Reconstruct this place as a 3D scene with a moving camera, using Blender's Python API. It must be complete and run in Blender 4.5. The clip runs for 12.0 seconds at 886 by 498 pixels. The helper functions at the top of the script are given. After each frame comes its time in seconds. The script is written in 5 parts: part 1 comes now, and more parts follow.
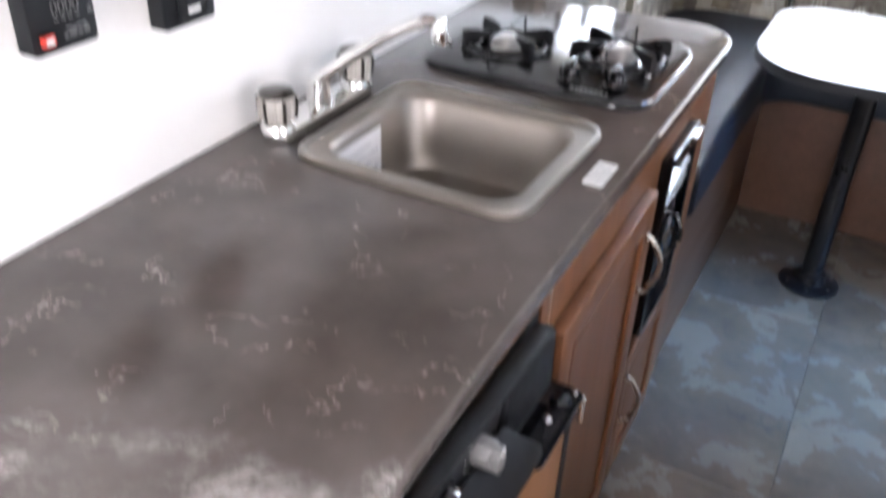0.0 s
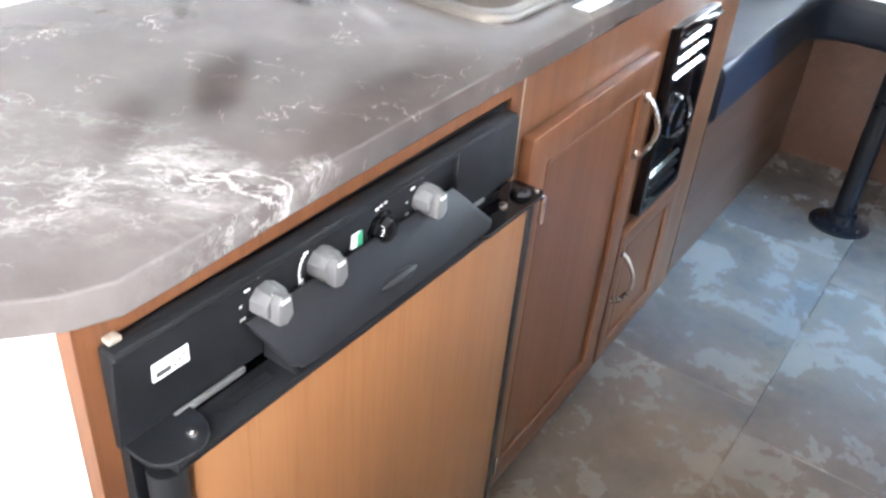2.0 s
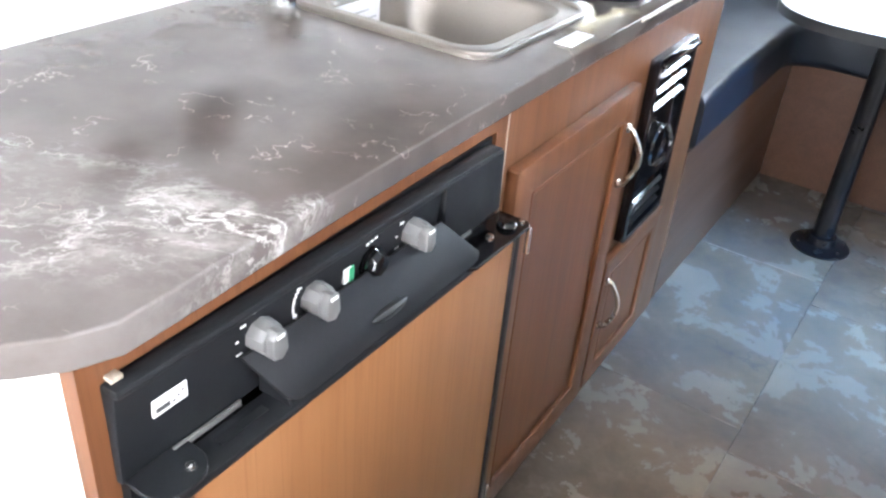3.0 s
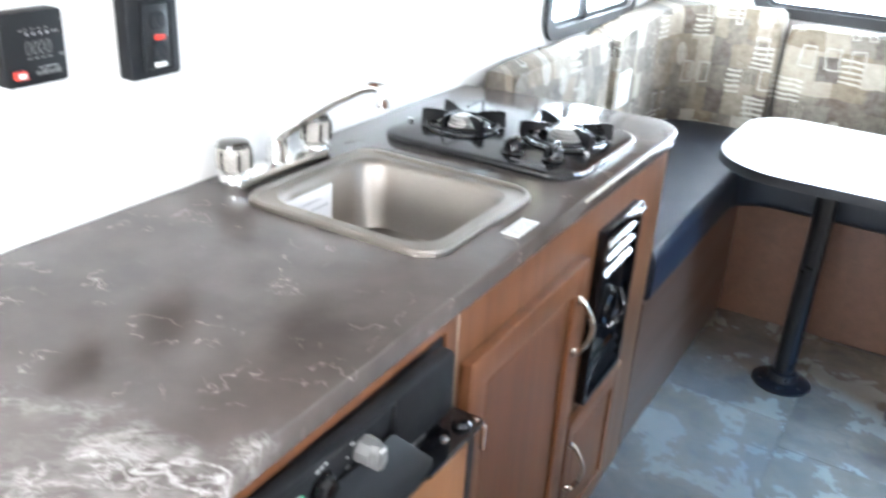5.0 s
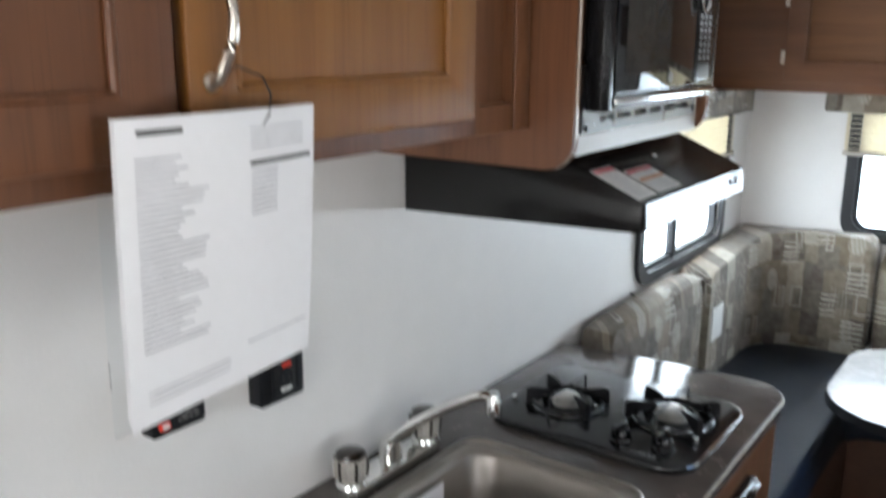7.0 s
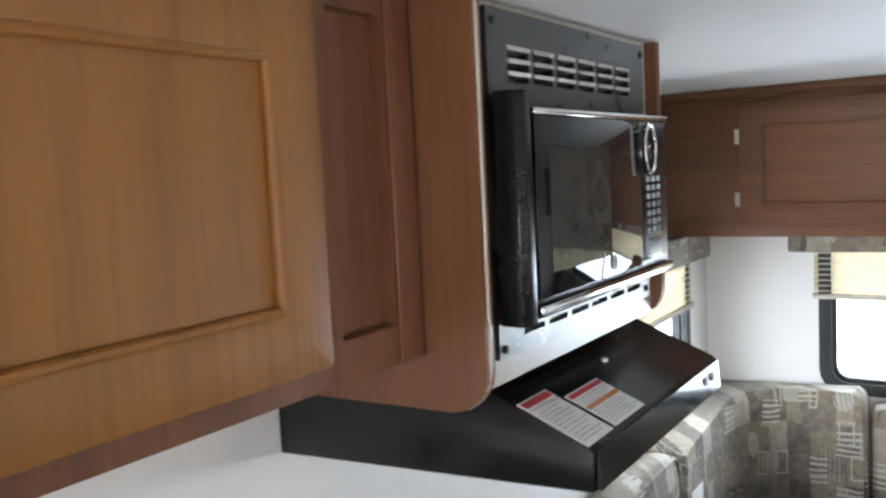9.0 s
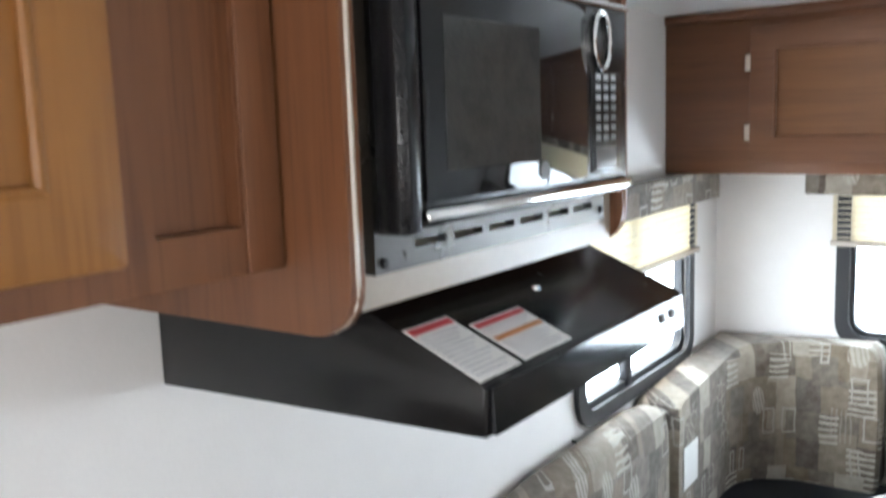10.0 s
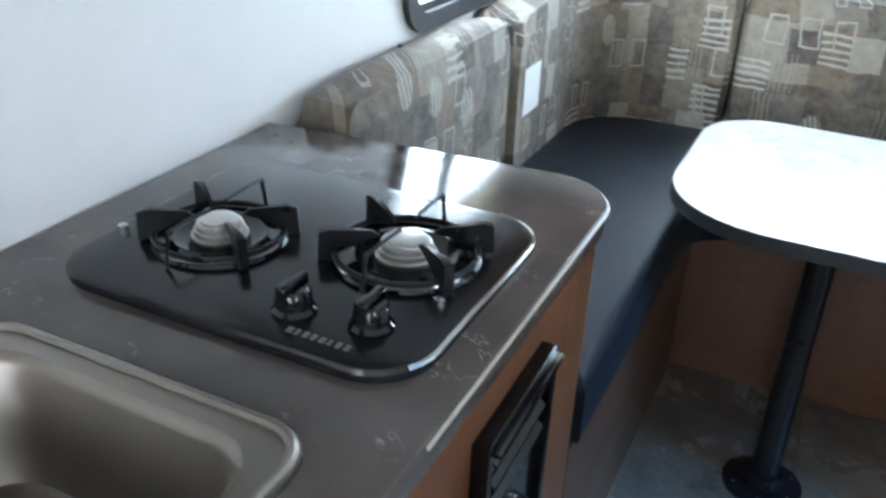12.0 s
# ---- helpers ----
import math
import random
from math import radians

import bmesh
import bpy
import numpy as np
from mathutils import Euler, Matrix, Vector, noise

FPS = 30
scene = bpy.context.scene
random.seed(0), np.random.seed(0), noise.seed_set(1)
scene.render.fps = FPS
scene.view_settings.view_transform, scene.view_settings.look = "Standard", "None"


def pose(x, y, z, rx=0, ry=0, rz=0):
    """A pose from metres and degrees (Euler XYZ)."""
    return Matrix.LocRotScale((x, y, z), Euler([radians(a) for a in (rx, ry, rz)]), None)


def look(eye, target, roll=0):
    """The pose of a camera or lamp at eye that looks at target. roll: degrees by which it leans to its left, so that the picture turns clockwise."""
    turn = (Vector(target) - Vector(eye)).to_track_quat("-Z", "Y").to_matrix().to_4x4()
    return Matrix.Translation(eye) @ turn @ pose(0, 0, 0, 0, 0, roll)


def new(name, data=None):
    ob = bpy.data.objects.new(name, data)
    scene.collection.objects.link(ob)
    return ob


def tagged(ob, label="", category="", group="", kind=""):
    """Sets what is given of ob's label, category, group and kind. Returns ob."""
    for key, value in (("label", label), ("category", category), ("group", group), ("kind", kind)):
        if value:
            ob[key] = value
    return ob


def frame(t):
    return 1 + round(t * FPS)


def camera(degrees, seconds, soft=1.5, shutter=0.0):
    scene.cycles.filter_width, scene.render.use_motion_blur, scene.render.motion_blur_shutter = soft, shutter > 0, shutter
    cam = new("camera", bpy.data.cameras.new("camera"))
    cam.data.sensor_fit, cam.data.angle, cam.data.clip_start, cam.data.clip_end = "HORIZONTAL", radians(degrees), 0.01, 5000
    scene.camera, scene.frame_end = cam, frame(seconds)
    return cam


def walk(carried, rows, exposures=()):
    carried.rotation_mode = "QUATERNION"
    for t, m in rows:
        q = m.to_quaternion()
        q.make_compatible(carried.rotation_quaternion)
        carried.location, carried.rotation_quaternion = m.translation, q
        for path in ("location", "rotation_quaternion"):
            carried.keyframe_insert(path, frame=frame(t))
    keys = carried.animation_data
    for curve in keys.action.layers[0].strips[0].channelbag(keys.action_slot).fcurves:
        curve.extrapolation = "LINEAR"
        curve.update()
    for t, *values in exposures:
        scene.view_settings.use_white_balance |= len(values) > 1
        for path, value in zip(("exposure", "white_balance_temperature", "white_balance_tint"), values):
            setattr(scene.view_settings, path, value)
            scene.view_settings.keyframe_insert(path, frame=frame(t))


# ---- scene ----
cam = camera(54.3, 12.0, soft=2.4, shutter=0.5)
PATH = [
    (0, (0.82, -0.148, 1.461), (0.049, 1.348, 0.381), 2.2),
    (0.5, (0.87, -0.163, 1.363), (0.169, 1.2, 0.077), 4.1),
    (1, (0.979, -0.214, 1.294), (0.259, 1.078, -0.052), 6.4),
    (1.5, (1.005, -0.224, 1.272), (0.212, 1.106, 0.007), 6.4),
    (2, (1.029, -0.233, 1.287), (0.138, 1.167, 0.172), 5.2),
    (2.5, (1.033, -0.243, 1.302), (0.139, 1.181, 0.218), 5.3),
    (4.3, (1.05, -0.253, 1.36), (0.212, 1.271, 0.372), 3.3),
    (4.5, (1.052, -0.239, 1.376), (0.224, 1.304, 0.409), 3.4),
    (5, (1.026, -0.201, 1.421), (0.118, 1.372, 0.582), 3.5),
    (5.5, (0.975, -0.21, 1.458), (-0.109, 1.21, 0.559), 1.0),
    (6, (0.953, -0.2, 1.474), (-0.127, 1.249, 0.617), 0.4),
    (6.5, (0.99, -0.183, 1.576), (-0.075, 1.369, 0.9), 1.3),
    (7, (0.952, -0.201, 1.643), (-0.183, 1.375, 1.164), 0.3),
    (7.5, (0.943, -0.19, 1.713), (-0.241, 1.391, 1.399), -0.3),
    (9.3, (0.801, 0.242, 1.699), (-0.275, 1.92, 1.526), -3.1),
    (9.5, (0.816, 0.278, 1.682), (-0.28, 1.942, 1.51), -3.0),
    (10, (0.847, 0.392, 1.628), (-0.303, 2.002, 1.346), -2.0),
    (10.5, (0.827, 0.486, 1.562), (-0.293, 2.073, 1.083), -1.1),
    (11, (0.814, 0.567, 1.516), (-0.230, 2.130, 0.850), 1.5),
    (11.5, (0.784, 0.609, 1.429), (-0.098, 2.170, 0.543), 2.7),
    (12, (0.779, 0.624, 1.354), (0.026, 2.222, 0.417), 2.3),
]
walk(cam, [(t, look(eye, target, roll)) for t, eye, target, roll in PATH], exposures=[(0.0, 1.0, 6350, 19), (0.5, 1.6, 6000, 16), (1.0, 2.05, 6150, 13), (2.5, 1.9, 6100, 12), (4.5, 1.74, 6050, 11), (5.5, 1.4, 6100, 9), (6.0, 0.88, 6200, 9), (6.5, 0.45, 6250, 9), (7.0, -0.2, 6300, 10), (7.5, -0.45, 6300, 10), (9.5, 0.2, 6350, 11), (10.5, 0.35, 6200, 11), (11.0, -0.15, 6000, 7), (11.5, -0.22, 5950, 6), (12.0, 0.42, 5750, 6)])

# ---- daylight ----
world = bpy.data.worlds.new("sky")
scene.world = world
world.use_nodes = True
sky = world.node_tree.nodes.new("ShaderNodeTexSky")
sky.sky_type, sky.sun_disc = "NISHITA", False
sky.sun_elevation, sky.sun_rotation = radians(80), radians(-90)
back = world.node_tree.nodes["Background"]
back.inputs["Strength"].default_value = 0.15
world.node_tree.links.new(sky.outputs["Color"], back.inputs["Color"])

sun = new("sun", bpy.data.lights.new("sun", "SUN"))
sun.data.energy, sun.data.angle, sun.data.color = 3.0, radians(0.5), (1.0, 0.95, 0.88)
sun.matrix_basis = look((-1.6, 0, 9), (0, 0, 0))


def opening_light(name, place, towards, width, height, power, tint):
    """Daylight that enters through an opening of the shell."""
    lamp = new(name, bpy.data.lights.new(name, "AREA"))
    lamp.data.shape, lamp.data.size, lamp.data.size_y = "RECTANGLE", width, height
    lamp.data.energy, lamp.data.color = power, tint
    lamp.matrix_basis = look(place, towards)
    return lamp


opening_light("daylight_window_left", (-0.033, 2.42, 1.2025), (1, 2.42, 1.2025), 0.672, 0.467, 9.0, (0.86, 0.94, 1.0))
opening_light("daylight_window_far", (0.98, 3.063, 1.2125), (0.98, 0, 1.2125), 1.20, 0.447, 17.5, (0.80, 0.91, 1.0))
entry = opening_light("daylight_entry", (2.04, 1.72, 1.15), (0.95, 1.84, 0.0), 0.60, 1.10, 4.8, (0.24, 0.52, 1.0))
entry.data.spread = radians(42)
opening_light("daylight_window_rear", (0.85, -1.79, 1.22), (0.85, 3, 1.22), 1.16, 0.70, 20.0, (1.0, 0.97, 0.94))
# fill added from an unseen side opening, for the refrigerator front and counter end
opening_light("added_fill_side", (2.04, -0.05, 1.30), (0, -0.05, 1.30), 0.86, 0.56, 6.0, (1.0, 0.97, 0.95))


# ---- materials ----
def material(name):
    m = bpy.data.materials.new(name)
    m.use_nodes = True
    nt = m.node_tree
    return m, nt, nt.nodes["Principled BSDF"]


def node(nt, kind, **values):
    n = nt.nodes.new(kind)
    for key, value in values.items():
        n.inputs[key.replace("_", " ")].default_value = value
    return n


def coords(nt, scale=(1, 1, 1), turn=(0, 0, 0)):
    geo = nt.nodes.new("ShaderNodeNewGeometry")
    mp = node(nt, "ShaderNodeMapping", Scale=scale, Rotation=turn)
    nt.links.new(geo.outputs["Position"], mp.inputs["Vector"])
    return mp.outputs["Vector"]


def ramp(nt, source, stops, mode="LINEAR"):
    r = nt.nodes.new("ShaderNodeValToRGB")
    r.color_ramp.interpolation = mode
    while len(r.color_ramp.elements) < len(stops):
        r.color_ramp.elements.new(0.5)
    for e, (at, c) in zip(r.color_ramp.elements, stops):
        e.position = at
        e.color = (*c, 1) if not isinstance(c, (int, float)) else (c, c, c, 1)
    nt.links.new(source, r.inputs["Fac"])
    return r.outputs["Color"]


def mix(nt, fac, a, b, how="MIX"):
    n = nt.nodes.new("ShaderNodeMix")
    n.data_type, n.blend_type = "RGBA", how
    for sock, value in ((n.inputs["Factor"], fac), (n.inputs[6], a), (n.inputs[7], b)):
        if isinstance(value, (int, float)):
            sock.default_value = value
        elif isinstance(value, tuple):
            sock.default_value = (*value, 1)
        else:
            nt.links.new(value, sock)
    return n.outputs[2]


def bump(nt, bsdf, height, strength, distance=0.002):
    b = node(nt, "ShaderNodeBump", Strength=strength, Distance=distance)
    nt.links.new(height, b.inputs["Height"])
    nt.links.new(b.outputs["Normal"], bsdf.inputs["Normal"])


def noise_tex(nt, vec, scale, detail=4.0, rough=0.55, distort=0.0):
    n = node(nt, "ShaderNodeTexNoise", Scale=scale, Detail=detail, Roughness=rough, Distortion=distort)
    nt.links.new(vec, n.inputs["Vector"])
    return n.outputs["Fac"]


def plain(name, colour, rough=0.5, metal=0.0, grain=60.0, vary=0.12, relief=0.05, coat=0.0, spec=0.5):
    m, nt, b = material(name)
    v = coords(nt)
    f = noise_tex(nt, v, grain)
    g = noise_tex(nt, v, grain * 0.08)
    lo, hi = tuple(c * (1 - vary) for c in colour), tuple(min(1, c * (1 + vary)) for c in colour)
    c = ramp(nt, f, [(0.3, lo), (0.7, hi)])
    c = mix(nt, 0.5, c, ramp(nt, g, [(0.3, lo), (0.7, hi)]))
    nt.links.new(c, b.inputs["Base Color"])
    b.inputs["Metallic"].default_value = metal
    b.inputs["Coat Weight"].default_value = coat
    b.inputs["Specular IOR Level"].default_value = spec
    r = ramp(nt, g, [(0.3, max(0.02, rough * 0.85)), (0.7, min(1, rough * 1.15))])
    nt.links.new(r, b.inputs["Roughness"])
    if relief:
        bump(nt, b, f, relief)
    return m


def wood(name, dark, mid, light, along="z", rough=0.38, fine=1.0):
    """Stained wood with long grain along one axis."""
    m, nt, b = material(name)
    stretch = {"z": (26, 26, 1.6), "y": (26, 1.6, 26), "x": (1.6, 26, 26)}[along]
    v = coords(nt, tuple(s * fine for s in stretch))
    f = noise_tex(nt, v, 1.0, 6.0, 0.6, 0.4)
    c = ramp(nt, f, [(0.25, dark), (0.5, mid), (0.78, light)])
    stretch2 = {"z": (5, 5, 0.7), "y": (5, 0.7, 5), "x": (0.7, 5, 5)}[along]
    g = noise_tex(nt, coords(nt, stretch2), 1.0, 3.0)
    c = mix(nt, 0.35, c, ramp(nt, g, [(0.3, dark), (0.7, light)]))
    stretch3 = {"z": (160, 160, 5), "y": (160, 5, 160), "x": (5, 160, 160)}[along]
    p = noise_tex(nt, coords(nt, stretch3), 1.0, 2.0)
    c = mix(nt, ramp(nt, p, [(0.36, 0.45), (0.46, 0.0)]), c, dark)
    nt.links.new(c, b.inputs["Base Color"])
    nt.links.new(ramp(nt, g, [(0.3, rough * 0.85), (0.7, rough * 1.2)]), b.inputs["Roughness"])
    bump(nt, b, p, 0.08)
    return m


M_WOOD = wood("cherry_stained_wood", (0.090, 0.034, 0.014), (0.150, 0.058, 0.023), (0.205, 0.086, 0.035))
M_WOOD_Y = wood("cherry_stained_wood_lengthwise", (0.090, 0.034, 0.014), (0.150, 0.058, 0.023), (0.205, 0.086, 0.035), "y")
M_WOOD_X = wood("cherry_stained_wood_crosswise", (0.090, 0.034, 0.014), (0.150, 0.058, 0.023), (0.205, 0.086, 0.035), "x")
M_PANEL = wood("honey_stained_wood", (0.185, 0.072, 0.015), (0.255, 0.106, 0.023), (0.31, 0.137, 0.034))
M_FARPANEL = wood("brown_stained_wood", (0.12, 0.046, 0.015), (0.175, 0.070, 0.022), (0.22, 0.094, 0.032), "x")
# brown bench wood, darkened further so its colour carries the shade round the dinette
M_BENCH = wood("shaded_brown_bench_board", (0.060, 0.027, 0.014), (0.096, 0.043, 0.023), (0.130, 0.062, 0.034), "y")
M_OAK = wood("oak_fridge_panel", (0.21, 0.092, 0.036), (0.27, 0.124, 0.050), (0.32, 0.158, 0.068), fine=0.7)
M_WHITE = plain("white_wall_panel", (0.80, 0.79, 0.77), 0.45, grain=180, vary=0.03, relief=0.10)
M_CEIL = plain("white_ceiling_panel", (0.82, 0.82, 0.81), 0.6, grain=120, vary=0.03, relief=0.10)
M_BLACK = plain("black_plastic", (0.011, 0.012, 0.014), 0.5, grain=300, vary=0.2, relief=0.05, spec=0.22)
M_BLACKGLOSS = plain("gloss_black_enamel", (0.005, 0.005, 0.006), 0.09, grain=200, vary=0.2, relief=0.0)
M_COOKTOP = plain("dark_satin_glass_top", (0.010, 0.010, 0.011), 0.20, grain=120, vary=0.2, relief=0.0, spec=0.5)
M_HOOD = plain("black_painted_steel", (0.008, 0.0075, 0.0075), 0.24, grain=200, vary=0.2, relief=0.0, spec=0.35)
M_IRON = plain("black_iron", (0.006, 0.006, 0.007), 0.30, grain=200, vary=0.25, relief=0.08, spec=0.35)
M_GREY = plain("grey_plastic", (0.13, 0.13, 0.128), 0.45, grain=200, vary=0.06, relief=0.02)
M_CHROME = plain("chrome", (0.80, 0.80, 0.78), 0.12, metal=1.0, grain=80, vary=0.04, relief=0.0)
M_NICKEL = plain("brushed_nickel", (0.62, 0.57, 0.50), 0.28, metal=1.0, grain=200, vary=0.06, relief=0.03)
M_STEEL = plain("stainless_steel", (0.34, 0.31, 0.28), 0.38, metal=1.0, grain=260, vary=0.06, relief=0.03)
M_ALU = plain("cast_aluminium", (0.62, 0.60, 0.57), 0.36, metal=1.0, grain=200, vary=0.1, relief=0.05)
M_FILLER = plain("beige_filler_board", (0.36, 0.31, 0.25), 0.3, grain=120, vary=0.06, relief=0.0)
M_TRIM = plain("pale_edge_banding", (0.50, 0.45, 0.38), 0.25, grain=120, vary=0.06, relief=0.0)
M_PAPER = plain("paper", (0.86, 0.86, 0.87), 0.7, grain=90, vary=0.02, relief=0.02)
M_INK = plain("grey_print", (0.30, 0.30, 0.31), 0.7, grain=400, vary=0.4, relief=0.0)
M_FAINT = plain("pale_grey_print", (0.53, 0.53, 0.55), 0.7, grain=500, vary=0.35, relief=0.0)
M_DARKINK = plain("dark_print", (0.05, 0.05, 0.05), 0.7, grain=200, vary=0.2, relief=0.0)
M_RED = plain("red_print", (0.50, 0.05, 0.06), 0.6, grain=90, vary=0.1, relief=0.0)
M_ORANGE = plain("orange_print", (0.52, 0.22, 0.08), 0.6, grain=90, vary=0.1, relief=0.0)
M_REDPLASTIC = plain("red_plastic", (0.70, 0.05, 0.03), 0.35, grain=90, vary=0.1, relief=0.0)
M_GREEN = plain("green_plastic", (0.05, 0.32, 0.16), 0.35, grain=90, vary=0.1, relief=0.0)
M_LABEL = plain("white_label", (0.78, 0.78, 0.76), 0.5, grain=90, vary=0.03, relief=0.0)
M_RUBBER = plain("black_rubber_seal", (0.012, 0.013, 0.015), 0.5, grain=200, vary=0.2, relief=0.02)
M_ACRYLIC = plain("smoky_clear_acrylic", (0.03, 0.026, 0.022), 0.10, grain=90, vary=0.2, relief=0.0, coat=1.0)
M_CLEAR = plain("clear_fluted_acrylic", (0.36, 0.34, 0.31), 0.12, grain=300, vary=0.5, relief=0.0, coat=1.0)
M_EARTH = plain("dry_ground", (0.30, 0.27, 0.22), 0.9, grain=3, vary=0.25, relief=0.3)
M_MWGLASS = plain("dark_oven_window", (0.008, 0.008, 0.009), 0.04, grain=90, vary=0.1, relief=0.0, spec=0.3)
M_MWSCREEN = plain("grey_oven_screen", (0.045, 0.046, 0.044), 0.05, grain=500, vary=0.3, relief=0.0, spec=0.3)
M_TRIMKIT = plain("dark_satin_steel", (0.10, 0.096, 0.092), 0.30, metal=1.0, grain=240, vary=0.08, relief=0.0)
M_MICRO = plain("black_appliance_enamel", (0.008, 0.008, 0.009), 0.24, grain=300, vary=0.2, relief=0.0, spec=0.3)
M_FRIDGEGREY = plain("dark_grey_moulding", (0.014, 0.015, 0.017), 0.36, grain=200, vary=0.2, relief=0.03, spec=0.35)


def laminate():
    m, nt, b = material("brown_marbled_laminate")
    v = coords(nt)
    warp = noise_tex(nt, v, 3.0, 3.0)
    vm = nt.nodes.new("ShaderNodeVectorMath")
    vm.operation = "MULTIPLY_ADD"
    warp_c = node(nt, "ShaderNodeTexNoise", Scale=5.0, Detail=5.0, Roughness=0.6)
    nt.links.new(v, warp_c.inputs["Vector"])
    nt.links.new(warp_c.outputs["Color"], vm.inputs[0])
    vm.inputs[1].default_value = (0.42, 0.42, 0.42)
    nt.links.new(v, vm.inputs[2])
    base = ramp(nt, warp, [(0.3, (0.076, 0.064, 0.057)), (0.55, (0.105, 0.090, 0.082)), (0.75, (0.135, 0.118, 0.109))])
    cloud = noise_tex(nt, v, 9.0, 5.0)
    base = mix(nt, 0.4, base, ramp(nt, cloud, [(0.3, (0.050, 0.041, 0.037)), (0.7, (0.14, 0.120, 0.110))]))

    def ridges(scale, width, twist, gate_scale, lo, hi):
        """Thin wandering contour lines, broken off where the gate closes."""
        f = noise_tex(nt, v, scale, 5.0, 0.58, twist)
        line = ramp(nt, f, [(0.5 - width, 0.0), (0.5, 1.0), (0.5 + width, 0.0)])
        gate = ramp(nt, noise_tex(nt, v, gate_scale, 3.0), [(lo, 0.0), (hi, 1.0)])
        return mix(nt, 1.0, line, gate, "MULTIPLY")

    a = ridges(5.0, 0.0040, 0.25, 11.0, 0.56, 0.62)
    c = ridges(10.0, 0.0055, 0.2, 13.0, 0.57, 0.63)
    col = mix(nt, a, base, (0.33, 0.29, 0.25))
    col = mix(nt, c, col, (0.29, 0.25, 0.22))
    # one broad pale marbled drift across the end by the refrigerator
    sep = nt.nodes.new("ShaderNodeSeparateXYZ")
    nt.links.new(v, sep.inputs[0])
    drift = nt.nodes.new("ShaderNodeMath")
    drift.operation = "MULTIPLY_ADD"
    drift.inputs[1].default_value = -0.35
    nt.links.new(sep.outputs["X"], drift.inputs[0])
    nt.links.new(sep.outputs["Y"], drift.inputs[2])
    wob = nt.nodes.new("ShaderNodeMath")
    wob.operation = "MULTIPLY_ADD"
    wob.inputs[1].default_value = 0.25
    nt.links.new(noise_tex(nt, v, 6.0, 4.0), wob.inputs[0])
    nt.links.new(drift.outputs[0], wob.inputs[2])
    band = ramp(nt, wob.outputs[0], [(0.02, 0.0), (0.10, 1.0), (0.19, 1.0), (0.24, 0.0)])
    turned = node(nt, "ShaderNodeMapping", Rotation=(0, 0, radians(-32)))
    nt.links.new(v, turned.inputs["Vector"])
    squeezed = node(nt, "ShaderNodeMapping", Scale=(0.75, 1.25, 1.0))
    nt.links.new(turned.outputs["Vector"], squeezed.inputs["Vector"])
    sv = squeezed.outputs["Vector"]
    fine = ramp(nt, noise_tex(nt, sv, 15.0, 8.0, 0.66, 0.25), [(0.480, 0.0), (0.5, 0.6), (0.520, 0.0)])
    bold = ramp(nt, noise_tex(nt, sv, 7.0, 8.0, 0.68, 0.3), [(0.478, 0.0), (0.5, 1.0), (0.522, 0.0)])
    milk = ramp(nt, noise_tex(nt, sv, 16.0, 8.0, 0.74, 0.2), [(0.44, 0.0), (0.66, 0.5)])
    web = mix(nt, 1.0, mix(nt, 1.0, fine, bold, "SCREEN"), milk, "SCREEN")
    patch = mix(nt, 1.0, band, web, "MULTIPLY")
    patch = mix(nt, 1.0, patch, ramp(nt, noise_tex(nt, v, 8.0, 4.0), [(0.42, 0.12), (0.56, 1.0)]), "MULTIPLY")
    # even pale tint at the near end: glare put into the colour, broken up like marbling
    glare_veil = ramp(nt, wob.outputs[0], [(0.0, 0.42), (0.17, 0.30), (0.30, 0.0)])
    glare_veil = mix(nt, 1.0, glare_veil, ramp(nt, noise_tex(nt, v, 7.0, 6.0, 0.65), [(0.3, 0.35), (0.65, 1.0)]), "MULTIPLY")
    col = mix(nt, glare_veil, col, (0.27, 0.255, 0.25))
    col = mix(nt, patch, col, (0.52, 0.50, 0.48))
    nt.links.new(col, b.inputs["Base Color"])
    nt.links.new(ramp(nt, cloud, [(0.3, 0.07), (0.7, 0.13)]), b.inputs["Roughness"])
    bump(nt, b, noise_tex(nt, v, 220.0, 3.0), 0.05)
    return m


M_LAM = laminate()


def table_laminate():
    m, nt, b = material("pale_marbled_table_laminate")
    v = coords(nt)
    f = noise_tex(nt, v, 14.0, 6.0, 0.65, 0.8)
    c = ramp(nt, f, [(0.3, (0.46, 0.445, 0.43)), (0.55, (0.60, 0.59, 0.575)), (0.75, (0.68, 0.67, 0.655))])
    nt.links.new(c, b.inputs["Base Color"])
    nt.links.new(ramp(nt, f, [(0.3, 0.12), (0.7, 0.22)]), b.inputs["Roughness"])
    return m


M_TABLE = table_laminate()


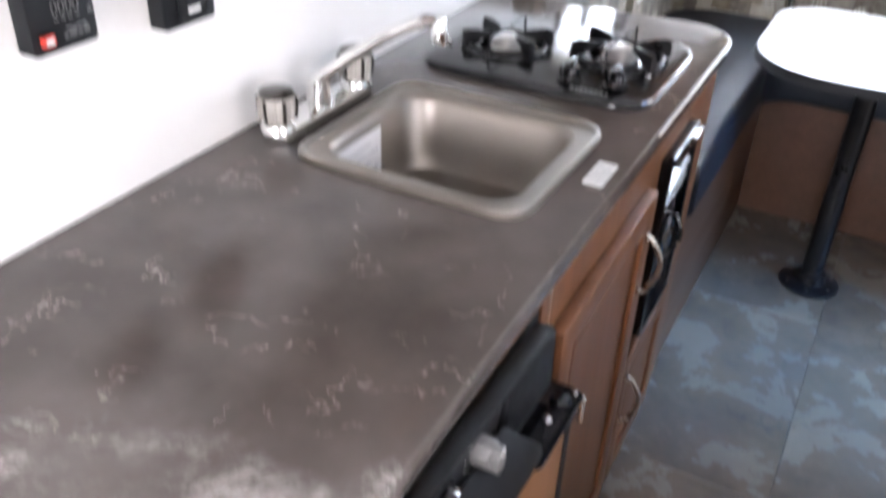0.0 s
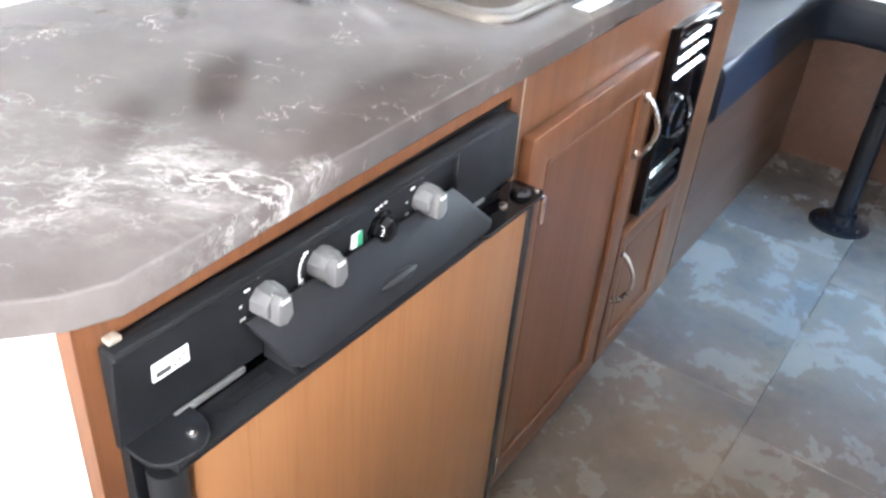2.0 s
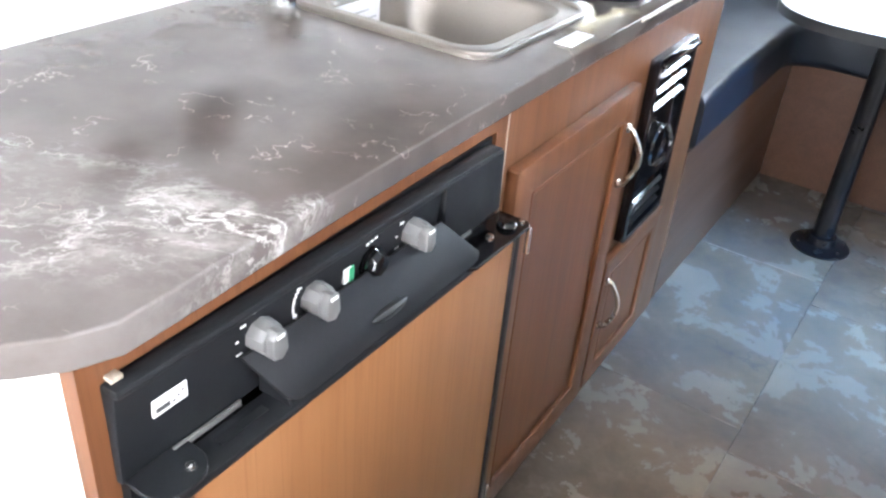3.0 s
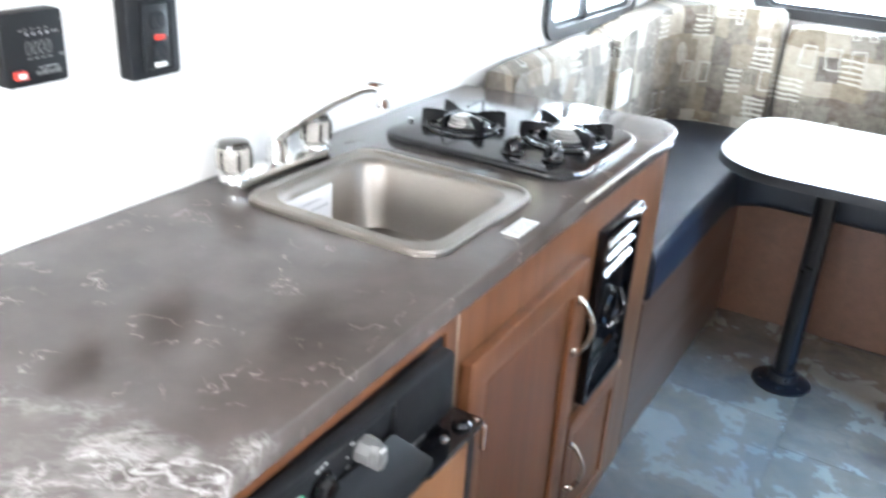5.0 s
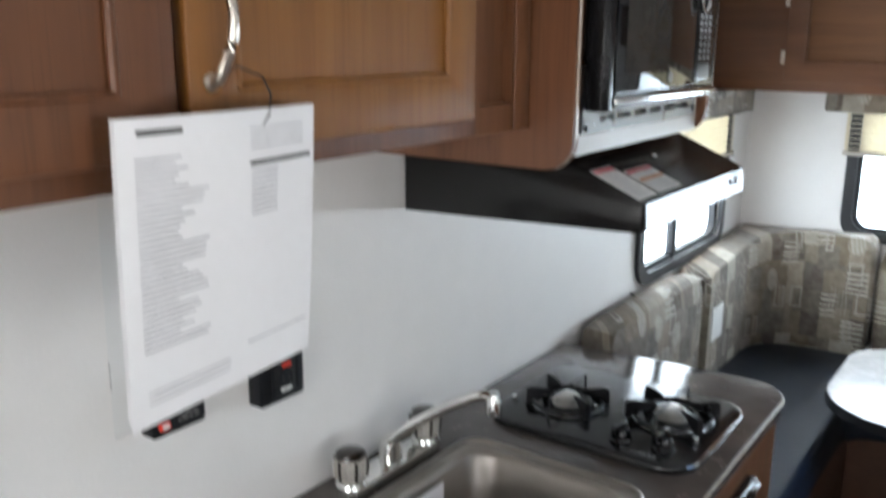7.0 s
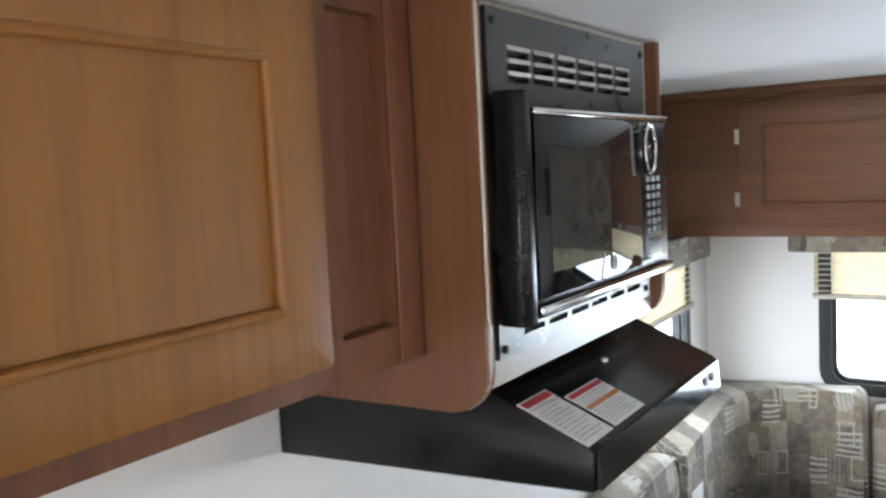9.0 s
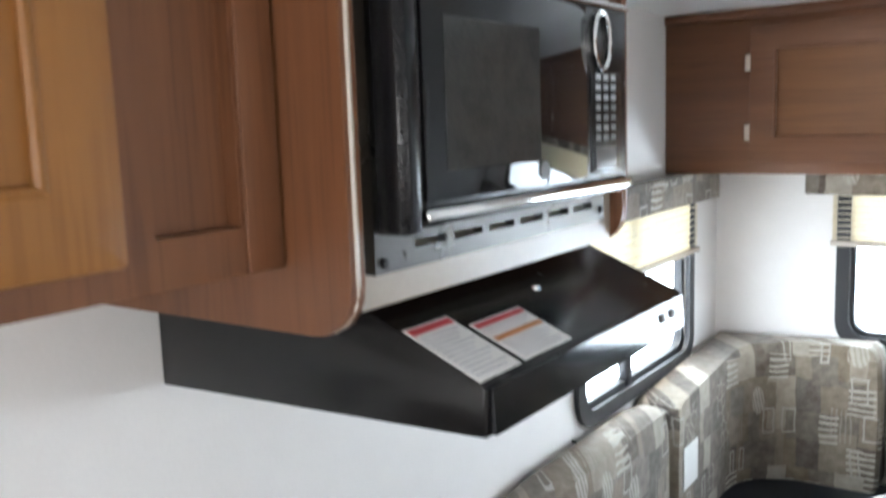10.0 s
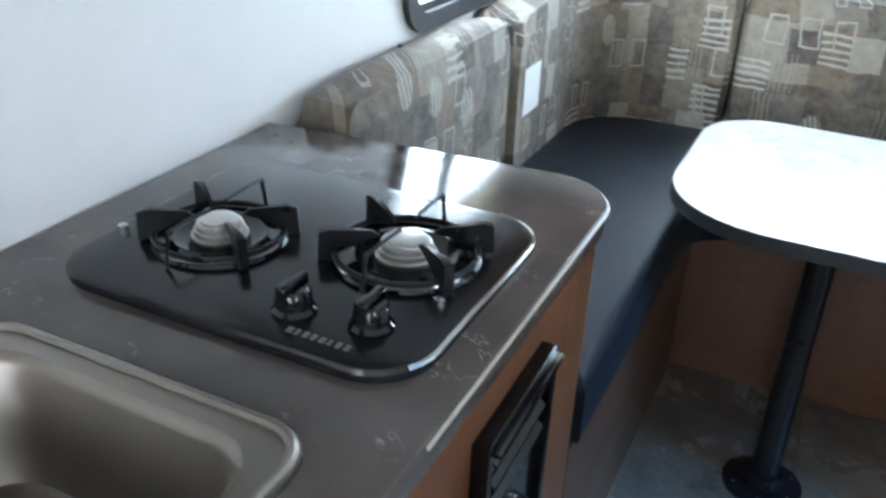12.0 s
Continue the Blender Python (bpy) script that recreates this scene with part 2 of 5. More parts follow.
def slate():
    m, nt, b = material("slate_look_vinyl_tile")
    v0 = coords(nt)
    info = nt.nodes.new("ShaderNodeObjectInfo")
    vm = nt.nodes.new("ShaderNodeVectorMath")
    vm.operation = "MULTIPLY_ADD"
    comb = nt.nodes.new("ShaderNodeCombineXYZ")
    for k in "XYZ":
        nt.links.new(info.outputs["Random"], comb.inputs[k])
    nt.links.new(comb.outputs[0], vm.inputs[0])
    vm.inputs[1].default_value = (31, 57, 13)
    nt.links.new(v0, vm.inputs[2])
    v = vm.outputs[0]
    a = noise_tex(nt, v, 5.5, 10.0, 0.64, 0.25)
    c = ramp(nt, a, [(0.28, (0.056, 0.040, 0.026)), (0.44, (0.11, 0.082, 0.053)), (0.56, (0.155, 0.122, 0.083)), (0.74, (0.205, 0.170, 0.124))])
    w = noise_tex(nt, v, 2.6, 6.0, 0.6, 0.0)
    c = mix(nt, ramp(nt, w, [(0.38, 0.0), (0.68, 0.6)]), c, (0.10, 0.087, 0.076))
    chip = mix(nt, 1.0, ramp(nt, noise_tex(nt, v, 30.0, 6.0, 0.7, 0.5), [(0.48, 0.0), (0.70, 0.30)]), ramp(nt, noise_tex(nt, v, 5.0, 3.0), [(0.52, 0.0), (0.70, 1.0)]), "MULTIPLY")
    c = mix(nt, chip, c, (0.32, 0.28, 0.225))
    vo = nt.nodes.new("ShaderNodeTexVoronoi")
    vo.feature, vo.voronoi_dimensions = "DISTANCE_TO_EDGE", "2D"
    vo.inputs["Scale"].default_value = 5.0
    wv = nt.nodes.new("ShaderNodeVectorMath")
    wv.operation = "MULTIPLY_ADD"
    nc = node(nt, "ShaderNodeTexNoise", Scale=6.0, Detail=4.0)
    nt.links.new(v, nc.inputs["Vector"])
    nt.links.new(nc.outputs["Color"], wv.inputs[0])
    wv.inputs[1].default_value = (0.3, 0.3, 0.3)
    nt.links.new(v, wv.inputs[2])
    nt.links.new(wv.outputs[0], vo.inputs["Vector"])
    crack = mix(nt, 1.0, ramp(nt, vo.outputs["Distance"], [(0.0, 0.8), (0.015, 0.0)]), ramp(nt, noise_tex(nt, v, 3.0, 2.0), [(0.52, 0.0), (0.6, 1.0)]), "MULTIPLY")
    c = mix(nt, crack, c, (0.05, 0.042, 0.036))
    nt.links.new(c, b.inputs["Base Color"])
    nt.links.new(ramp(nt, a, [(0.3, 0.20), (0.7, 0.32)]), b.inputs["Roughness"])
    bump(nt, b, a, 0.05)
    return m


M_SLATE = slate()
M_GROUT = plain("dark_floor_joint", (0.10, 0.085, 0.07), 0.6, grain=60, vary=0.2)


def vinyl():
    m, nt, b = material("dark_navy_vinyl")
    v = coords(nt)
    f = noise_tex(nt, v, 260.0, 3.0)
    g = noise_tex(nt, v, 5.0, 3.0)
    c = ramp(nt, g, [(0.3, (0.009, 0.012, 0.018)), (0.7, (0.015, 0.019, 0.027))])
    nt.links.new(c, b.inputs["Base Color"])
    nt.links.new(ramp(nt, g, [(0.3, 0.40), (0.7, 0.50)]), b.inputs["Roughness"])
    b.inputs["Specular IOR Level"].default_value = 0.35
    bump(nt, b, f, 0.12, 0.001)
    return m


M_VINYL = vinyl()


def patchwork():
    """Printed upholstery: overlapping rectangles in taupe, brown and cream, some striped, some framed."""
    m, nt, b = material("patchwork_print_fabric")
    pos = coords(nt)
    sep = nt.nodes.new("ShaderNodeSeparateXYZ")
    nt.links.new(pos, sep.inputs[0])
    along = nt.nodes.new("ShaderNodeMath")
    nt.links.new(sep.outputs["X"], along.inputs[0])
    nt.links.new(sep.outputs["Y"], along.inputs[1])
    flat = nt.nodes.new("ShaderNodeCombineXYZ")
    nt.links.new(along.outputs[0], flat.inputs["X"])
    nt.links.new(sep.outputs["Z"], flat.inputs["Y"])
    wide = node(nt, "ShaderNodeMapping", Scale=(0.80, 0.74, 1.0))
    nt.links.new(flat.outputs[0], wide.inputs["Vector"])
    wave_off = node(nt, "ShaderNodeTexNoise", Scale=14.0, Detail=3.0)
    nt.links.new(pos, wave_off.inputs["Vector"])
    drawn = nt.nodes.new("ShaderNodeVectorMath")
    drawn.operation = "MULTIPLY_ADD"
    nt.links.new(wave_off.outputs["Color"], drawn.inputs[0])
    drawn.inputs[1].default_value = (0.016, 0.016, 0.0)
    nt.links.new(wide.outputs["Vector"], drawn.inputs[2])
    flat = drawn

    def patches(width, height, offset, shift, joint):
        mp = node(nt, "ShaderNodeMapping", Location=shift)
        nt.links.new(flat.outputs[0], mp.inputs["Vector"])
        br = nt.nodes.new("ShaderNodeTexBrick")
        br.offset, br.offset_frequency, br.squash, br.squash_frequency = offset, 2, 0.72, 3
        for key, value in (("Color1", (0, 0, 0, 1)), ("Color2", (1, 1, 1, 1)), ("Mortar", (0.5, 0.5, 0.5, 1)), ("Scale", 1.0), ("Mortar Size", joint), ("Mortar Smooth", 0.0), ("Brick Width", width), ("Row Height", height)):
            br.inputs[key].default_value = value
        nt.links.new(mp.outputs["Vector"], br.inputs["Vector"])
        return br.outputs["Color"], br.outputs["Fac"]

    ca, _ = patches(0.085, 0.112, 0.37, (0.0, 0.01, 0.0), 0.0)
    cb, _ = patches(0.058, 0.062, 0.61, (0.023, 0.031, 0.0), 0.0)
    cc, _ = patches(0.062, 0.078, 0.43, (0.041, 0.017, 0.0), 0.0022)
    _, inner_line = patches(0.062, 0.078, 0.43, (0.041, 0.017, 0.0), 0.012)
    _, core_line = patches(0.062, 0.078, 0.43, (0.041, 0.017, 0.0), 0.016)
    col = ramp(nt, ca, [(0.0, (0.150, 0.108, 0.060)), (0.16, (0.058, 0.036, 0.018)), (0.30, (0.200, 0.165, 0.115)), (0.46, (0.095, 0.072, 0.047)),
                        (0.62, (0.280, 0.240, 0.180)), (0.80, (0.070, 0.055, 0.040)), (0.90, (0.170, 0.150, 0.120))], "CONSTANT")
    small = ramp(nt, cb, [(0.0, (0.115, 0.093, 0.068)), (0.12, (0.36, 0.325, 0.26)), (0.2, (0.17, 0.13, 0.085)), (0.3, (0.050, 0.036, 0.025))], "CONSTANT")
    col = mix(nt, ramp(nt, cb, [(0.0, 1.0), (0.42, 0.0)], "CONSTANT"), col, small)
    # stripes across some of the patches
    wave = nt.nodes.new("ShaderNodeTexWave")
    wave.bands_direction = "Y"
    wave.inputs["Scale"].default_value, wave.inputs["Distortion"].default_value = 24.0, 0.8
    nt.links.new(flat.outputs[0], wave.inputs["Vector"])
    stripes = mix(nt, 1.0, ramp(nt, wave.outputs["Fac"], [(0.55, 0.0), (0.72, 0.9)]), ramp(nt, cb, [(0.0, 0.0), (0.78, 1.0), (0.90, 0.0)], "CONSTANT"), "MULTIPLY")
    col = mix(nt, stripes, col, (0.50, 0.47, 0.40))
    wave2 = nt.nodes.new("ShaderNodeTexWave")
    wave2.bands_direction = "X"
    wave2.inputs["Scale"].default_value, wave2.inputs["Distortion"].default_value = 30.0, 0.5
    nt.links.new(flat.outputs[0], wave2.inputs["Vector"])
    uprights = mix(nt, 1.0, ramp(nt, wave2.outputs["Fac"], [(0.80, 0.0), (0.90, 0.55)]), ramp(nt, cc, [(0.0, 0.0), (0.12, 1.0), (0.2, 0.0)], "CONSTANT"), "MULTIPLY")
    col = mix(nt, uprights, col, (0.40, 0.37, 0.31))
    # pale outlined squares
    rings = mix(nt, 1.0, core_line, inner_line, "SUBTRACT")
    rings = mix(nt, 1.0, rings, ramp(nt, cc, [(0.0, 0.0), (0.66, 1.0), (0.86, 0.0)], "CONSTANT"), "MULTIPLY")
    col = mix(nt, rings, col, (0.40, 0.38, 0.33))
    # leaf-like sketch strokes
    vo = nt.nodes.new("ShaderNodeTexVoronoi")
    vo.feature, vo.voronoi_dimensions = "DISTANCE_TO_EDGE", "2D"
    vo.inputs["Scale"].default_value = 42.0
    nt.links.new(flat.outputs[0], vo.inputs["Vector"])
    strokes = mix(nt, 1.0, ramp(nt, vo.outputs["Distance"], [(0.0, 0.8), (0.10, 0.0)]), ramp(nt, cc, [(0.0, 0.0), (0.36, 1.0), (0.48, 0.0)], "CONSTANT"), "MULTIPLY")
    col = mix(nt, strokes, col, (0.42, 0.39, 0.33))
    # round leaves with a midrib
    cell = nt.nodes.new("ShaderNodeTexVoronoi")
    cell.voronoi_dimensions = "2D"
    cell.inputs["Scale"].default_value, cell.inputs["Randomness"].default_value = 7.5, 0.7
    bent = node(nt, "ShaderNodeMapping", Rotation=(0, 0, radians(24)), Scale=(1.35, 1.0, 1.0))
    nt.links.new(flat.outputs[0], bent.inputs["Vector"])
    nt.links.new(bent.outputs["Vector"], cell.inputs["Vector"])
    rib = nt.nodes.new("ShaderNodeTexWave")
    rib.bands_direction = "DIAGONAL"
    rib.inputs["Scale"].default_value, rib.inputs["Distortion"].default_value = 34.0, 1.0
    nt.links.new(bent.outputs["Vector"], rib.inputs["Vector"])
    leaf = mix(nt, 1.0, ramp(nt, cell.outputs["Distance"], [(0.0, 1.0), (0.20, 1.0), (0.23, 0.0)]), ramp(nt, rib.outputs["Fac"], [(0.25, 0.2), (0.4, 0.9)]), "MULTIPLY")
    pick = nt.nodes.new("ShaderNodeSeparateColor")
    nt.links.new(cell.outputs["Color"], pick.inputs[0])
    leaf = mix(nt, 1.0, leaf, ramp(nt, pick.outputs[0], [(0.0, 0.0), (0.72, 1.0)], "CONSTANT"), "MULTIPLY")
    col = mix(nt, leaf, col, (0.47, 0.44, 0.37))
    weave = noise_tex(nt, pos, 420.0, 2.0)
    mottle = noise_tex(nt, pos, 38.0, 5.0, 0.65)
    col = mix(nt, 0.30, col, ramp(nt, mottle, [(0.3, (0.05, 0.042, 0.032)), (0.7, (0.42, 0.38, 0.32))]))
    nt.links.new(col, b.inputs["Base Color"])
    b.inputs["Roughness"].default_value = 0.75
    b.inputs["Sheen Weight"].default_value = 0.15
    bump(nt, b, weave, 0.2, 0.001)
    return m


M_FABRIC = patchwork()


def shade_cloth():
    m, nt, b = material("cream_pleated_shade_cloth")
    v = coords(nt)
    f = noise_tex(nt, v, 90.0, 4.0)
    nt.links.new(ramp(nt, f, [(0.3, (0.62, 0.55, 0.40)), (0.7, (0.72, 0.66, 0.52))]), b.inputs["Base Color"])
    b.inputs["Roughness"].default_value = 0.8
    tr = nt.nodes.new("ShaderNodeBsdfTranslucent")
    tr.inputs["Color"].default_value = (0.82, 0.76, 0.62, 1)
    mx = nt.nodes.new("ShaderNodeMixShader")
    mx.inputs[0].default_value = 0.35
    nt.links.new(b.outputs[0], mx.inputs[1])
    nt.links.new(tr.outputs[0], mx.inputs[2])
    nt.links.new(mx.outputs[0], nt.nodes["Material Output"].inputs["Surface"])
    return m


M_SHADE = shade_cloth()


def glass():
    m, nt, b = material("window_glass")
    b.inputs["Base Color"].default_value = (0.95, 0.97, 0.98, 1)
    b.inputs["Roughness"].default_value = 0.02
    b.inputs["Transmission Weight"].default_value = 1.0
    b.inputs["IOR"].default_value = 1.1
    return m


M_GLASS = glass()


# ---- shape helpers ----
def join(*bms):
    """All the meshes in one."""
    out = bms[0]
    for other in bms[1:]:
        me = bpy.data.meshes.new("scratch")
        other.to_mesh(me)
        out.from_mesh(me)
        bpy.data.meshes.remove(me)
        other.free()
    return out


def round_edges(bm, size, seg=2):
    if size > 0:
        bmesh.ops.bevel(bm, geom=list(bm.edges), offset=size, segments=seg, profile=0.5, affect="EDGES", clamp_overlap=True)
    return bm


def box(x0, x1, y0, y1, z0, z1, bev=0.0, seg=2):
    (x0, x1), (y0, y1), (z0, z1) = sorted((x0, x1)), sorted((y0, y1)), sorted((z0, z1))
    bm = bmesh.new()
    bmesh.ops.create_cube(bm, size=1.0)
    for v in bm.verts:
        v.co = ((x0 + x1) / 2 + v.co.x * (x1 - x0), (y0 + y1) / 2 + v.co.y * (y1 - y0), (z0 + z1) / 2 + v.co.z * (z1 - z0))
    return round_edges(bm, bev, seg)


def place3(axis, a, u, v):
    return {"x": (a, u, v), "y": (u, a, v), "z": (u, v, a)}[axis]


def prism(points, axis, a0, a1, bev=0.0, seg=2):
    """A flat outline drawn out along an axis."""
    bm = bmesh.new()
    lo = [bm.verts.new(place3(axis, a0, u, v)) for u, v in points]
    hi = [bm.verts.new(place3(axis, a1, u, v)) for u, v in points]
    n = len(points)
    bm.faces.new(lo)
    bm.faces.new(hi)
    for i in range(n):
        bm.faces.new((lo[i], lo[(i + 1) % n], hi[(i + 1) % n], hi[i]))
    bmesh.ops.recalc_face_normals(bm, faces=bm.faces)
    if bev:
        rims = [e for e in bm.edges if any(len(f.verts) == n and n > 4 for f in e.link_faces) or n <= 4]
        bmesh.ops.bevel(bm, geom=rims, offset=bev, segments=seg, profile=0.5, affect="EDGES", clamp_overlap=True)
    return bm


def rrect(u0, u1, v0, v1, r, n=5):
    """Outline of a rectangle with rounded corners; r is one radius or four (from u0 v0, anticlockwise)."""
    rs = [r] * 4 if isinstance(r, (int, float)) else r
    pts = []
    for (cu, cv, su, sv, start), q in zip(((u0, v0, 1, 1, 180), (u1, v0, -1, 1, 270), (u1, v1, -1, -1, 0), (u0, v1, 1, -1, 90)), rs):
        if q <= 0:
            pts.append((cu, cv))
            continue
        for i in range(n + 1):
            a = radians(start + 90 * i / n)
            pts.append((cu + su * q + q * math.cos(a), cv + sv * q + q * math.sin(a)))
    return pts


def ring(outer, inner, axis, a0, a1):
    """A flat frame between two outlines with the same number of points."""
    bm = bmesh.new()
    rows = [[bm.verts.new(place3(axis, a, u, v)) for u, v in pts] for a in (a0, a1) for pts in (outer, inner)]
    n = len(outer)
    for i in range(n):
        j = (i + 1) % n
        o0, i0, o1, i1 = rows
        for quad in ((o0[i], o0[j], i0[j], i0[i]), (o1[i], i1[i], i1[j], o1[j]), (o0[i], o1[i], o1[j], o0[j]), (i0[i], i0[j], i1[j], i1[i])):
            bm.faces.new(quad)
    bmesh.ops.recalc_face_normals(bm, faces=bm.faces)
    return bm


def lathe(profile, centre, axis="z", n=24):
    """A turned shape: (radius, height) rows about an axis through centre."""
    bm = bmesh.new()
    rows = []
    for r, h in profile:
        row = []
        for i in range(n):
            a = 2 * math.pi * i / n
            p = place3(axis, h, r * math.cos(a), r * math.sin(a))
            row.append(bm.verts.new(Vector(p) + Vector(centre)))
        rows.append(row)
    for a, b in zip(rows, rows[1:]):
        for i in range(n):
            bm.faces.new((a[i], a[(i + 1) % n], b[(i + 1) % n], b[i]))
    bm.faces.new(rows[0])
    bm.faces.new(rows[-1])
    bmesh.ops.recalc_face_normals(bm, faces=bm.faces)
    return bm


def tube(points, radius, n=8, closed=False):
    """A round bar along points; radius is one number or one for each point."""
    pts = [Vector(p) for p in points]
    rs = [radius] * len(pts) if isinstance(radius, (int, float)) else radius
    bm = bmesh.new()
    rows = []
    up = Vector((0.13, 0.29, 0.95))
    for i, p in enumerate(pts):
        if closed:
            d = pts[(i + 1) % len(pts)] - pts[i - 1]
        else:
            d = pts[min(i + 1, len(pts) - 1)] - pts[max(i - 1, 0)]
        d.normalize()
        if abs(d.dot(up)) > 0.96:
            up = Vector((0.9, 0.3, 0.2))
        s = d.cross(up).normalized()
        t = s.cross(d).normalized()
        rows.append([bm.verts.new(p + rs[i] * (math.cos(2 * math.pi * k / n) * s + math.sin(2 * math.pi * k / n) * t)) for k in range(n)])
    pairs = list(zip(rows, rows[1:])) + ([(rows[-1], rows[0])] if closed else [])
    for a, b in pairs:
        for k in range(n):
            bm.faces.new((a[k], a[(k + 1) % n], b[(k + 1) % n], b[k]))
    if not closed:
        bm.faces.new(rows[0])
        bm.faces.new(rows[-1])
    bmesh.ops.recalc_face_normals(bm, faces=bm.faces)
    return bm


def arc(a, b, bulge, n=10):
    """Points of a bow from a to b that swells out by bulge."""
    a, b, bulge = Vector(a), Vector(b), Vector(bulge)
    return [a.lerp(b, i / n) + bulge * math.sin(math.pi * i / n) for i in range(n + 1)]


def solid(bm, name, mat, smooth=True):
    me = bpy.data.meshes.new(name)
    bm.to_mesh(me)
    bm.free()
    me.materials.append(mat)
    if smooth:
        for p in me.polygons:
            p.use_smooth = True
        me.set_sharp_from_angle(angle=radians(32))
    return me


ORIGIN = {}


def thing(name, base, label, category, group="", kind=""):
    """An empty at a thing's base, which carries its parts."""
    ob = new(name)
    ob.empty_display_size = 0.05
    ob.location = base
    ORIGIN[ob.name] = Vector(base)
    return tagged(ob, label, category, group, kind)


def part(name, bm, mat, parent, label=""):
    """One mesh under a thing or under a part; its shape is given in the world's metres."""
    base = ORIGIN[parent.name]
    bmesh.ops.translate(bm, verts=bm.verts, vec=-base)
    ob = new(name, solid(bm, name, mat))
    ob.parent = parent
    ORIGIN[ob.name] = base
    return tagged(ob, label)


def single(name, bm, mat, label, category, kind="", group=""):
    """A thing of one mesh, with its origin at the middle of its base."""
    xs, ys, zs = zip(*(v.co for v in bm.verts))
    base = Vector(((min(xs) + max(xs)) / 2, (min(ys) + max(ys)) / 2, min(zs)))
    bmesh.ops.translate(bm, verts=bm.verts, vec=-base)
    ob = new(name, solid(bm, name, mat))
    ob.location = base
    ORIGIN[ob.name] = base
    return tagged(ob, label, category, group, kind)


def wall_with_holes(axis, a0, a1, u0, u1, z0, z1, holes):
    """A wall slab with rectangular openings (u0, u1, z0, z1) through it."""
    us = sorted({u0, u1, *(h[0] for h in holes), *(h[1] for h in holes)})
    zs = sorted({z0, z1, *(h[2] for h in holes), *(h[3] for h in holes)})
    full = {(p, q) for p in range(len(us) - 1) for q in range(len(zs) - 1)
            if not any(h[0] < (us[p] + us[p + 1]) / 2 < h[1] and h[2] < (zs[q] + zs[q + 1]) / 2 < h[3] for h in holes)}
    bm = bmesh.new()
    known = {}

    def corner(a, p, q):
        if (a, p, q) not in known:
            known[a, p, q] = bm.verts.new(place3(axis, a, us[p], zs[q]))
        return known[a, p, q]

    for p, q in full:
        for a in (a0, a1):
            bm.faces.new([corner(a, *c) for c in ((p, q), (p + 1, q), (p + 1, q + 1), (p, q + 1))])
        for other, c, d in (((p - 1, q), (p, q), (p, q + 1)), ((p + 1, q), (p + 1, q), (p + 1, q + 1)), ((p, q - 1), (p, q), (p + 1, q)), ((p, q + 1), (p, q + 1), (p + 1, q + 1))):
            if other not in full:
                bm.faces.new((corner(a0, *c), corner(a0, *d), corner(a1, *d), corner(a1, *c)))
    bmesh.ops.recalc_face_normals(bm, faces=bm.faces)
    return bm


# ---- shell ----
CEIL = 1.886
XR, YB, YF = 1.96, -1.70, 3.03
WIN_L = (2.08, 2.76, 0.965, 1.44)
WIN_F = (0.375, 1.585, 0.985, 1.44)
ENTRY = (1.20, 2.04, 0.0, 1.78)
WIN_S = (-0.48, 0.38, 1.02, 1.58)
WIN_B = (0.27, 1.43, 0.88, 1.58)

single("wall_left", wall_with_holes("x", -0.05, 0.0, YB, YF + 0.05, 0.0, CEIL, [WIN_L]), M_WHITE, "smooth off-white trailer wall panel behind the counter", "wall", "structure")
single("wall_far", wall_with_holes("y", YF, YF + 0.05, 0.0, XR, 0.0, CEIL, [WIN_F]), M_WHITE, "off-white end wall panel above the dinette", "wall", "structure")
single("wall_right", wall_with_holes("x", XR, XR + 0.05, YB, YF + 0.05, 0.0, CEIL, [ENTRY, WIN_S]), M_WHITE, "off-white side wall panel of the trailer", "wall", "structure")
single("wall_back", wall_with_holes("y", YB - 0.05, YB, 0.0, XR, 0.0, CEIL, [WIN_B]), M_WHITE, "off-white rear wall panel of the trailer", "wall", "structure")
single("ceiling", box(-0.05, XR + 0.05, YB - 0.05, YF + 0.05, CEIL, CEIL + 0.05), M_CEIL, "white textured ceiling panel", "ceiling", "structure")
floor = thing("floor", (0.95, 0.7, -0.05), "vinyl floor printed as brown and grey slate tiles", "floor", "", "structure")
part("subfloor", box(-0.05, XR + 0.05, YB - 0.05, YF + 0.05, -0.05, -0.004), M_GROUT, floor)
single("ground", box(-60, 60, -60, 60, -0.75, -0.65), M_EARTH, "dry pale ground outside the trailer", "ground", "structure")



def backdrop_glow():
    m, nt, b = material("glowing_daylight_backdrop")
    e = nt.nodes.new("ShaderNodeEmission")
    v = coords(nt)
    nt.links.new(ramp(nt, noise_tex(nt, v, 0.6, 3.0), [(0.3, (0.70, 0.85, 1.0)), (0.7, (0.80, 0.91, 1.0))]), e.inputs["Color"])
    e.inputs["Strength"].default_value = 4.5
    nt.links.new(e.outputs[0], nt.nodes["Material Output"].inputs["Surface"])
    return m


M_BACKDROP = backdrop_glow()
# added glowing panels that whiten the panes and their reflections
single("backdrop_side", box(-0.75, -0.70, 0.9, 6.5, -0.65, 2.6), M_BACKDROP, "pale glowing panel added outside the side window as its daylight", "backdrop", "structure")
single("backdrop_end", box(-0.6, 2.9, 3.85, 3.90, -0.65, 2.6), M_BACKDROP, "pale glowing panel added outside the end window as its daylight", "backdrop", "structure")

